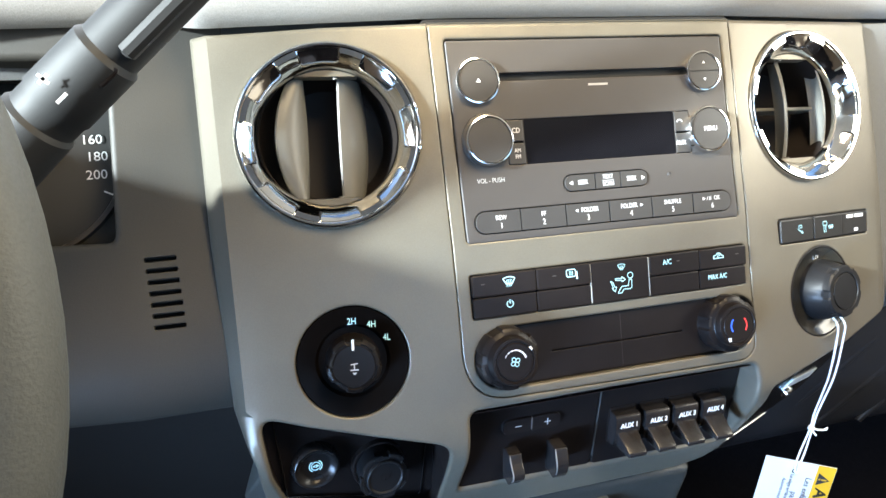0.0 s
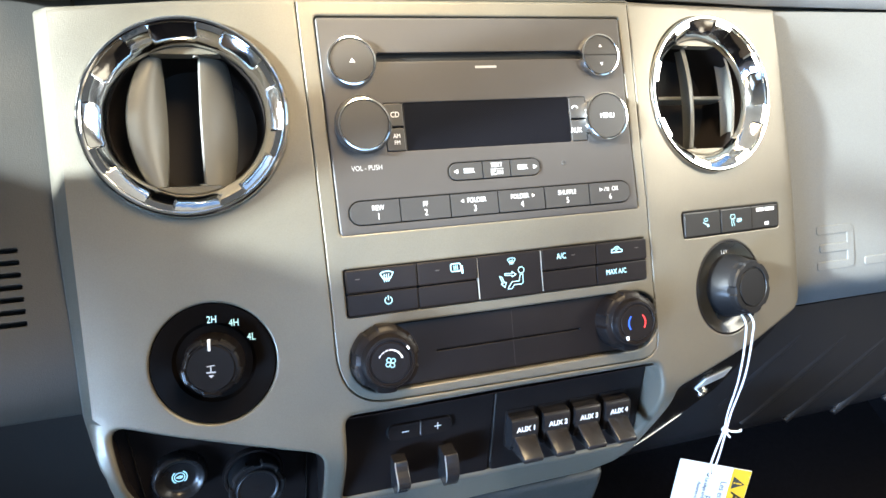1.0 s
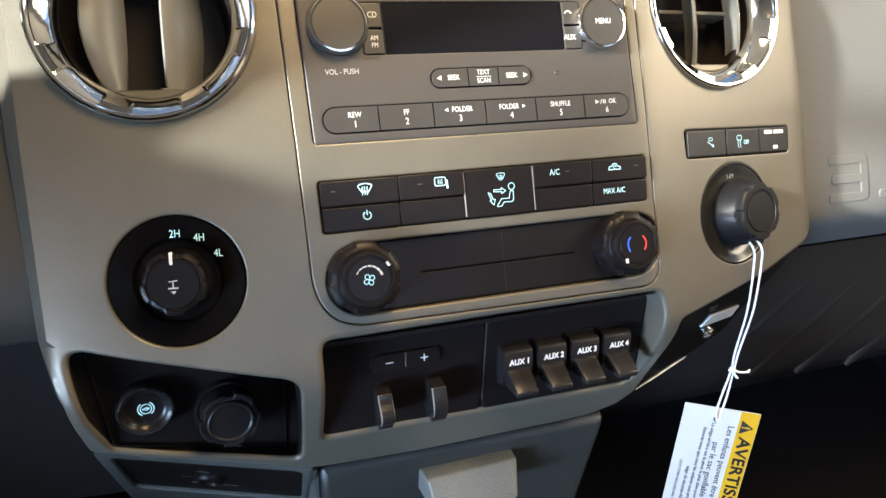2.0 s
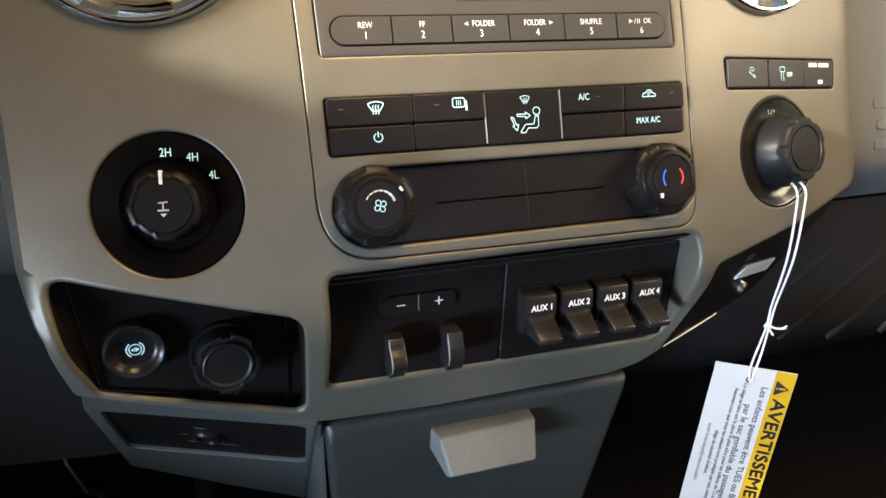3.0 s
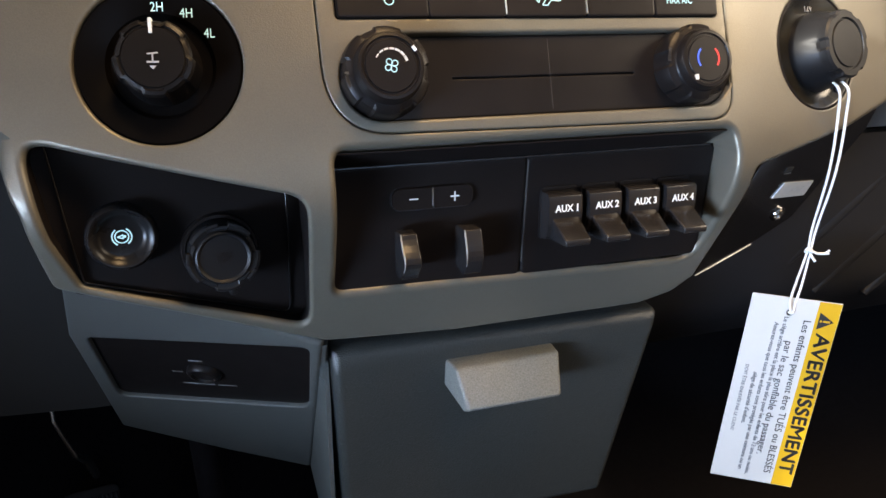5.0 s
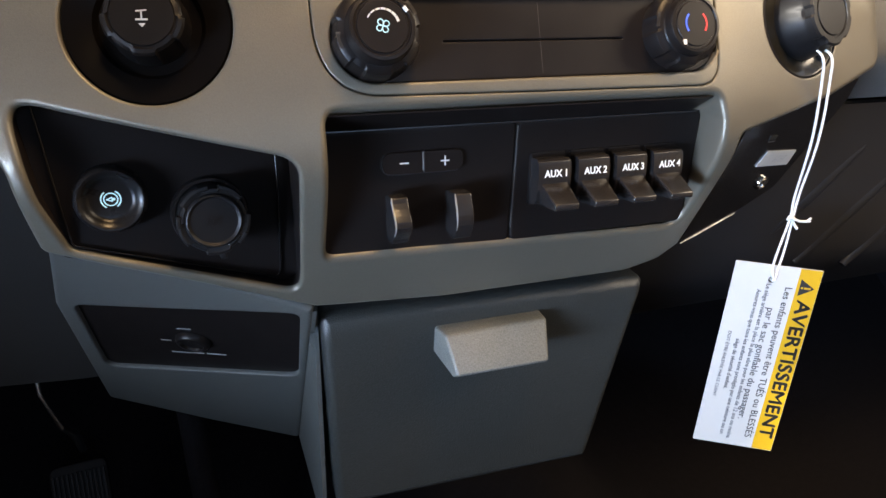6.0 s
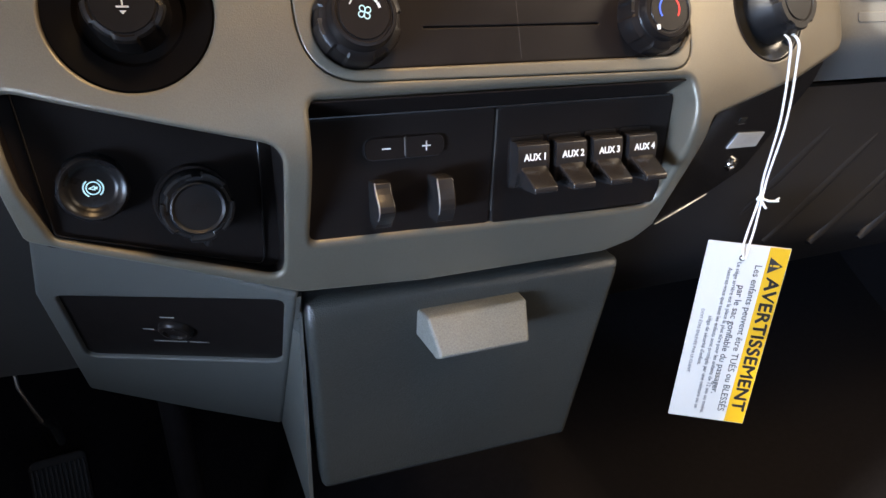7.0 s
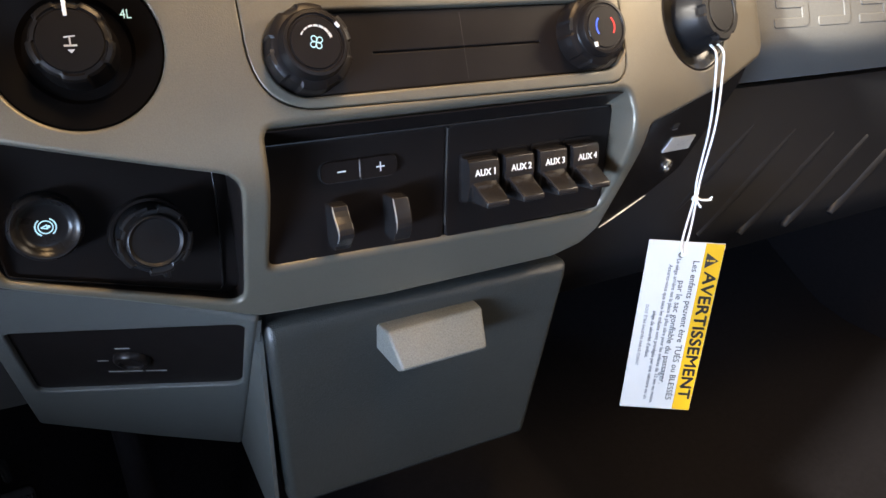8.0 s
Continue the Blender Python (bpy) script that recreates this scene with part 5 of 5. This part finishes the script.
def build_lower_housing():
    m = pose(-0.2, 0.08, 0.38)
    house = thing("lower_trim", "grey moulded lower trim with a black airbag switch plate", "dashboard trim", m)
    inv = m.inverted()
    nrm = Vector((-0.44, -1, -0.72)).normalized()
    place = lambda x, z, o: Vector((x, low_y(x, z), z)) + nrm * o
    outline = roundpoly([(-0.1275, 0.4570, 0.003), (-0.1275, 0.2340, 0.004), (-0.2000, 0.2610, 0.0), (-0.2855, 0.2990, 0.006), (-0.2850, 0.4460, 0.0), (-0.2690, 0.5130, 0.004), (-0.2000, 0.4880, 0.0)])
    win = roundpoly([(-0.1350, 0.4520, 0.008), (-0.1328, 0.3640, 0.009), (-0.2725, 0.3600, 0.009), (-0.2730, 0.4462, 0.006)])
    bm = plate(outline, [win], place, 0.03, 0.003, 0.01, 0.012, [0.006], [0.0015])
    bm.transform(inv)
    part("housing", bm, GREY, house, "grey moulded housing", 45)
    zs = span(0.2360, 0.4540, 12)
    bm = sheet(lambda u, z: (-0.1275 + 0.0030 * u, low_y(-0.1275, z) * (1 - u) + (0.016 + 0.070 * (0.442 - z)) * u + 0.002, z), [0, 0.25, 0.5, 0.75, 1.0], zs, 0.003, Vector((1, 0, 0)))
    bm.transform(inv)
    part("side_return", bm, GREY, house, "grey side panel beside the bin", 45)
    bm = plate(offset(ccw(win), 0.002), [], lambda x, z, o: place(x, z, o - 0.0035), 0.004, 0.0004)
    bm.transform(inv)
    pl = part("switch_plate", bm, MATTE, house, "flat black plate")
    c = Vector((-0.2045, low_y(-0.2045, 0.4043), 0.4043)) + nrm * -0.0033
    right = Vector((1, -0.44, 0)).normalized()
    f = Matrix((right, nrm.cross(right), nrm)).transposed().to_4x4()
    f.translation = c
    bm = lathe([(0.0125, 0.0), (0.0120, 0.0030), (0.0105, 0.0046), (0.0085, 0.0050), (0.0075, 0.0030), (0.0, 0.0026)], 40)
    bm.transform(inv @ f)
    part("key_lock", bm, BLACK, house, "round black key lock")
    bm = stroke(bmesh.new(), [(-0.0030, 0.0060), (0.0030, 0.0052)], 0.0022, 0.0032)
    bm.transform(inv @ f)
    part("lock_mark", bm, WHITE, house, "pale lock mark")
    bm = bmesh.new()
    for x, y, w in ((-0.0207, -0.0019, 0.0080), (-0.0004, 0.0183, 0.0100), (-0.0117, -0.0219, 0.0247), (0.0101, -0.0219, 0.0148)):
        blob(bm, rrect(x, y, w, 0.0019, 0.0002, 1), 0.0003)
    bm.transform(inv @ f)
    part("lettering_bar", bm, EDGE, pl, "small grey lettering bars")


build_lower_housing()


def build_bin():
    m = pose(0, 0.05, 0.36)
    unit = thing("storage_bin", "grey plastic storage bin with a jutting pull handle", "storage bin", m)
    inv = m.inverted()
    y_at = lambda z: 0.0085 + 0.070 * (0.442 - z)
    place = lambda x, z, o: Vector((x, y_at(z) - o + 0.55 * softplus(z - 0.430, 0.0018), z))
    outline = roundpoly([(-0.1212, 0.4425, 0.005), (0.1288, 0.4370, 0.004), (0.1035, 0.2615, 0.006), (-0.1150, 0.2680, 0.008)])
    bm = plate(outline, [], place, 0.16, 0.006, 0.008, 0.006)
    bm.transform(inv)
    part("door", bm, BIN, unit, "smooth grey bin front", 50)
    # handle: wedge with a broad sloping face
    bm = bmesh.new()
    a, b = -0.0425, 0.0395
    sec_l = [(a, 0.0120, 0.4235), (a + 0.0031, -0.0042, 0.4232), (a + 0.0075, -0.0216, 0.4003), (a + 0.0045, -0.0165, 0.3965), (a, 0.0140, 0.4015)]
    sec_r = [(b, 0.0120, 0.4235), (b, -0.0020, 0.4230), (b - 0.0060, -0.0212, 0.3996), (b - 0.0050, -0.0165, 0.3962), (b - 0.001, 0.0140, 0.4015)]
    vl, vr = [bm.verts.new(p) for p in sec_l], [bm.verts.new(p) for p in sec_r]
    n = len(vl)
    for i in range(n):
        bm.faces.new((vl[i], vl[(i + 1) % n], vr[(i + 1) % n], vr[i]))
    bm.faces.new(list(reversed(vl))), bm.faces.new(vr)
    bmesh.ops.bevel(bm, geom=bm.edges[:], offset=0.0022, segments=3, affect="EDGES", profile=0.5)
    bm.transform(inv)
    part("handle", bm, HANDLE_LIT, unit, "jutting grained pull handle", 40)


build_bin()


# ================= warning tag on its cord =================
def build_tag():
    tl, tr, bl = Vector((0.1917, -0.0120, 0.4538)), Vector((0.2464, -0.0428, 0.4512)), Vector((0.185, -0.018, 0.291))
    right = (tr - tl)
    w = right.length
    right.normalize()
    down = (bl - tl)
    down = (down - right * down.dot(right))
    h = down.length
    down.normalize()
    m = Matrix((right, -down, right.cross(-down))).transposed().to_4x4()
    m.translation = tl
    tag = thing("warning_tag", "white and yellow airbag warning card lettered in French", "tag", m)
    hx, hy = 0.0285, -0.0120
    card = [(0, 0), (w, 0), (w, -h), (0, -h)]
    part("card", plate(roundpoly([(x, y, 0.0008) for x, y in card]), [circle(hx, hy, 0.0026, 16)], flat, 0.0006, 0.0001, 0.02), PAPER, tag, "white printed card")
    band = [(w - 0.0158, -0.0004), (w - 0.0003, -0.0004), (w - 0.0003, -h + 0.0004), (w - 0.0158, -h + 0.0004)]
    part("yellow_band", slab(band, 0.0, 0.00022, 0.00002, None, 1), YELLOW, tag, "yellow heading band")
    t = 0.00035

    def line(body, size, x, y0, y1, material, bold=0.0):
        """One line of print down the card from y0 to y1."""
        ob = text(body, size, 0, 0, t, tag, material, None, 1.0, -90, "LEFT", bold)
        ys = [v.co.y for v in ob.data.vertices]
        squeeze = (y0 - y1) / (max(ys) - min(ys))
        bpy.data.objects.remove(ob)
        return text(body, size, x, y0, t, tag, material, None, squeeze, -90, "LEFT", bold)

    for dx, dy in ((-0.00045, 0.0004), (0.0, 0.0), (0.00045, -0.0004)):
        line("AVERTISSEMENT", 0.0144, w - 0.0081 + dx, -0.0256 + dy, -0.1508 + dy, INK)
    bm = blob(bmesh.new(), [(w - 0.0030, -0.0155), (w - 0.0138, -0.0085), (w - 0.0138, -0.0225)], t)
    part("warning_triangle", bm, INK, tag, "black warning triangle")
    bm = stroke(bmesh.new(), [(w - 0.0062, -0.0155), (w - 0.0100, -0.0155)], 0.0016, t + 0.0001)
    blob(bm, circle(w - 0.0120, -0.0155, 0.0009, 8), t + 0.0001)
    part("mark", bm, YELLOW, tag, "yellow exclamation mark")
    line("Les enfants peuvent \u00eatre TU\u00c9S ou BLESS\u00c9S", 0.0076, w - 0.0212, -0.0161, -0.1524, INK)
    line("par le sac gonflable du passager.", 0.0076, w - 0.0299, -0.0348, -0.1361, INK)
    line("Le si\u00e8ge arri\u00e8re est la place la plus s\u00fbre pour les enfants de 12 ans ou moins.", 0.0046, w - 0.0358, -0.0154, -0.1572, FADED, 0.00006)
    line("Assurez-vous que tous les enfants sont prot\u00e9g\u00e9s par une ceinture ou un", 0.0046, w - 0.0416, -0.0210, -0.1536, FADED, 0.00006)
    line("si\u00e8ge de s\u00e9curit\u00e9 d'enfant.", 0.0046, w - 0.0476, -0.0647, -0.1108, FADED, 0.00006)
    line("DOIT \u00caTRE ENLEV\u00c9E PAR LE CLIENT", 0.0036, w - 0.0548, -0.0590, -0.1188, FADED)

    # the cord: two strands from the socket cap through a knot to the hole
    hole = m @ Vector((hx, hy, 0.0006))
    cord = thing("tag_cord", "knotted white cord looped round the socket cap", "cord", pose(0.2228, -0.0240, 0.489))
    ci = cord.matrix_world.inverted()
    knot = Vector((0.2228, -0.0240, 0.489))
    for dx, dk in ((-0.0038, -0.0012), (0.0038, 0.0016)):
        pts = [Vector((0.2130 + dx * 0.8, -0.012, 0.612)), Vector((0.2112 + dx, -0.0310, 0.607)), Vector((0.2152 + dx * 0.9, -0.0320, 0.590)), Vector((0.2195 + dx * 0.8, -0.0310, 0.55)), knot + Vector((dk * 1.4, 0, 0.018)), knot + Vector((dk, 0, 0)),
               knot * 0.5 + hole * 0.5 + Vector((dx * 0.8, 0, 0)), hole + Vector((dx * 0.75, -0.0005, 0.010)), hole + Vector((dx * 0.2, -0.0016, 0.0006)), hole + Vector((0, 0.002, 0))]
        smooth = []
        for i in range(len(pts) - 1):
            p0, p1, p2, p3 = pts[max(0, i - 1)], pts[i], pts[i + 1], pts[min(len(pts) - 1, i + 2)]
            for s in span(0, 0.875, 8):
                smooth.append(0.5 * ((2 * p1) + (p2 - p0) * s + (2 * p0 - 5 * p1 + 4 * p2 - p3) * s * s + (3 * p1 - p0 - 3 * p2 + p3) * s ** 3))
        bm = tube(smooth, 0.00088, 8)
        bm.transform(ci)
        part("strand", bm, CORD, cord, "thin white strand")
    bm = bmesh.new()
    ring = [knot + Vector((0.0022 * math.cos(a), 0.0020 * math.sin(a), 0.0012 * math.sin(2 * a))) for a in span(0, 2 * math.pi * 15 / 16, 16)]
    tube(ring, 0.0012, 8, bm, True)
    tube([knot + Vector((0.001, -0.001, 0.0)), knot + Vector((0.006, -0.002, -0.0022)), knot + Vector((0.011, -0.003, -0.0026)), knot + Vector((0.0155, -0.003, -0.0030))], 0.0010, 8, bm)
    tube([knot + Vector((0.0, -0.001, -0.001)), knot + Vector((0.002, -0.002, -0.0045)), knot + Vector((0.0050, -0.0025, -0.0078))], 0.0010, 8, bm)
    tube([knot + Vector((0.0120, -0.003, -0.0027)), knot + Vector((0.0150, -0.004, 0.0)), ], 0.0008, 6, bm)
    bm.transform(ci)
    part("knot", bm, CORD, cord, "small knot with loose ends")


build_tag()


# ================= steering column, wheel, cluster, pedals =================
def build_column():
    m = pose(-0.508, -0.235, 0.80, 68, 0, 0)
    wheel = thing("steering_wheel", "grey leather-wrapped steering wheel", "steering wheel", m)
    ring = [(0.187 * math.cos(a), 0.187 * math.sin(a), 0) for a in span(0, 2 * math.pi * 95 / 96, 96)]
    part("rim", tube(ring, 0.0165, 20, None, True), LEATHER, wheel, "grained grey rim")
    part("hub", lathe([(0.075, -0.045), (0.078, -0.015), (0.065, 0.004), (0.0, 0.010)], 48), GREY, wheel, "rounded grey hub")
    for a in (170, 235, 305, 10):
        d = Vector((math.cos(radians(a)), math.sin(radians(a)), 0))
        part("spoke", tube([d * 0.06 + Vector((0, 0, -0.02)), d * 0.12 + Vector((0, 0, -0.016)), d * 0.185], [0.022, 0.016, 0.014], 14), GREY, wheel, "grey spoke")
    lever = thing("gear_lever", "slate-coloured column gear lever with stepped collar", "gear lever", pose(-0.3315, -0.0206, 0.8237))
    d = Vector((0.0410, -0.0027, 0.0363))
    st = ((-1.9, 0.0235), (-1.0, 0.0206), (-0.55, 0.0196), (-0.50, 0.0178), (-0.34, 0.0178), (-0.30, 0.0188), (0.36, 0.0184), (0.42, 0.0162), (1.2, 0.0159), (2.4, 0.0155), (4.0, 0.0151))
    part("shaft", tube([d * s for s, _ in st], [r for _, r in st], 28), LEVER, lever, "stepped plastic shaft", 30)
    part("grip_panel", tube([d * s + Vector((0.004, -0.0136, -0.004)) for s in (0.50, 0.54, 2.4, 2.45)], [0.001, 0.0052, 0.0052, 0.001], 10), LEVER, lever, "sunken grip panel")
    li = lever.matrix_world.inverted()
    for q, marks in (((-0.3432, -0.0408, 0.8284), (((-0.0027, 0), (0.0027, 0)), ((0, -0.0027), (0, 0.0027)))), ((-0.3369, -0.0408, 0.8190), (((-0.0029, 0), (0.0029, 0)),))):
        bm = bmesh.new()
        for line in marks:
            stroke(bm, line, 0.0017, 0)
        bm.transform(li @ pose(*q, 90, 0, 0) @ pose(0, 0, 0, 0, 0, 41))
        part("button_mark", bm, WHITE, lever, "small white gear sign")
    bm = slab(rrect(0, 0, 0.013, 0.009, 0.002, 3), 0.0, 0.004, 0.0012)
    bm.transform(li @ pose(-0.3174, -0.0341, 0.8294, 90, 0, 0) @ pose(0, 0, 0, 0, 0, 41))
    part("lock_button", bm, BLACK, lever, "square black lock button")
    col = thing("column_shroud", "dark plastic steering column shroud", "steering column", pose(-0.530, -0.08, 0.755))
    part("shell", tube([(0.0, -0.10, -0.01), (0.0, -0.04, -0.01), (0, 0.10, -0.02), (0, 0.16, -0.02)], [0.060, 0.068, 0.070, 0.07], 28), GREY, col, "rounded shroud shell")
    part("lever_boot", tube([(0.05, 0.05, 0.000), (0.090, 0.060, 0.006), (0.125, 0.064, 0.014)], [0.042, 0.036, 0.028], 20), MATTE, col, "black lever boot")

    clus = thing("instrument_cluster", "dark instrument cluster with white speed figures", "instrument cluster", pose(-0.50, 0.12, 0.75))
    ci = clus.matrix_world.inverted()
    f = pose(-0.50, 0.128, 0.75, 60, 0, 0)
    bm = slab(rrect(0, 0, 0.40, 0.17, 0.01, 3), -0.01, 0.0, 0.001)
    bm.transform(ci @ f)
    part("dial_face", bm, mat("dark_gauge_face", (0.02, 0.02, 0.019), 0.5), clus, "dark gauge face")
    fi = ci @ f
    for s, x, z in (("160", -0.3608, 0.7560), ("180", -0.3580, 0.7412), ("200", -0.3592, 0.7256)):
        q = f.inverted() @ Vector((x, 0.128, z))
        text(s, 0.0098, q.x, q.y, 0.001, clus, WHITE, fi, 1.0)
    c0 = f.inverted() @ Vector((-0.415, 0.128, 0.748))
    bm = bmesh.new()
    for a in (44, 26, 8, -10, -28):
        stroke(bm, [(c0.x + 0.068 * math.cos(radians(a)), c0.y + 0.068 * math.sin(radians(a))), (c0.x + 0.074 * math.cos(radians(a)), c0.y + 0.074 * math.sin(radians(a)))], 0.0012, 0.001)
    bm.transform(fi)
    part("scale_mark", bm, WHITE, clus, "white scale ticks")
    qa, qb = f.inverted() @ Vector((-0.4065, 0.128, 0.7305)), f.inverted() @ Vector((-0.3839, 0.128, 0.7425))
    dq = Vector((qb.y - qa.y, qa.x - qb.x, 0)).normalized()
    bm = slab([(qa.x, qa.y), (qb.x + dq.x * 0.0035, qb.y + dq.y * 0.0035), (qb.x - dq.x * 0.0035, qb.y - dq.y * 0.0035)], 0.002, 0.0040, 0.0005)
    bm.transform(fi)
    part("needle", bm, PAPER, clus, "pale pointed needle")
    bm = lathe([(0.0745, 0.0), (0.076, 0.004), (0.079, 0.004), (0.080, 0.0)], 64, None, None, c0.x, c0.y)
    bm.transform(fi)
    part("gauge_ring", bm, RADIO, clus, "silver gauge ring")

    ped = thing("accelerator_pedal", "black ribbed accelerator pedal on its steel arm", "pedal", pose(-0.348, 0.262, 0.098, 62, 0, 6))
    part("pad", slab(rrect(0, 0.0, 0.056, 0.12, 0.008, 4), -0.012, 0.0, 0.003), MATTE, ped, "black pedal pad")
    for k in range(12):
        part("rib", slab(rrect(-0.0242 + 0.0044 * k, -0.002, 0.0022, 0.105, 0.001, 2), -0.001, 0.0034, 0.001), BLACK, ped, "raised rubber rib")
    bm = tube([(-0.345, 0.300, 0.16), (-0.330, 0.225, 0.235), (-0.3326, 0.200, 0.2605), (-0.338, 0.199, 0.281), (-0.3431, 0.200, 0.2995), (-0.350, 0.23, 0.36)], [0.004, 0.004, 0.0022, 0.0016, 0.0016, 0.0016], 10)
    bm.transform(ped.matrix_world.inverted())
    part("arm", bm, SILVER, ped, "thin steel pedal arm")


build_column()
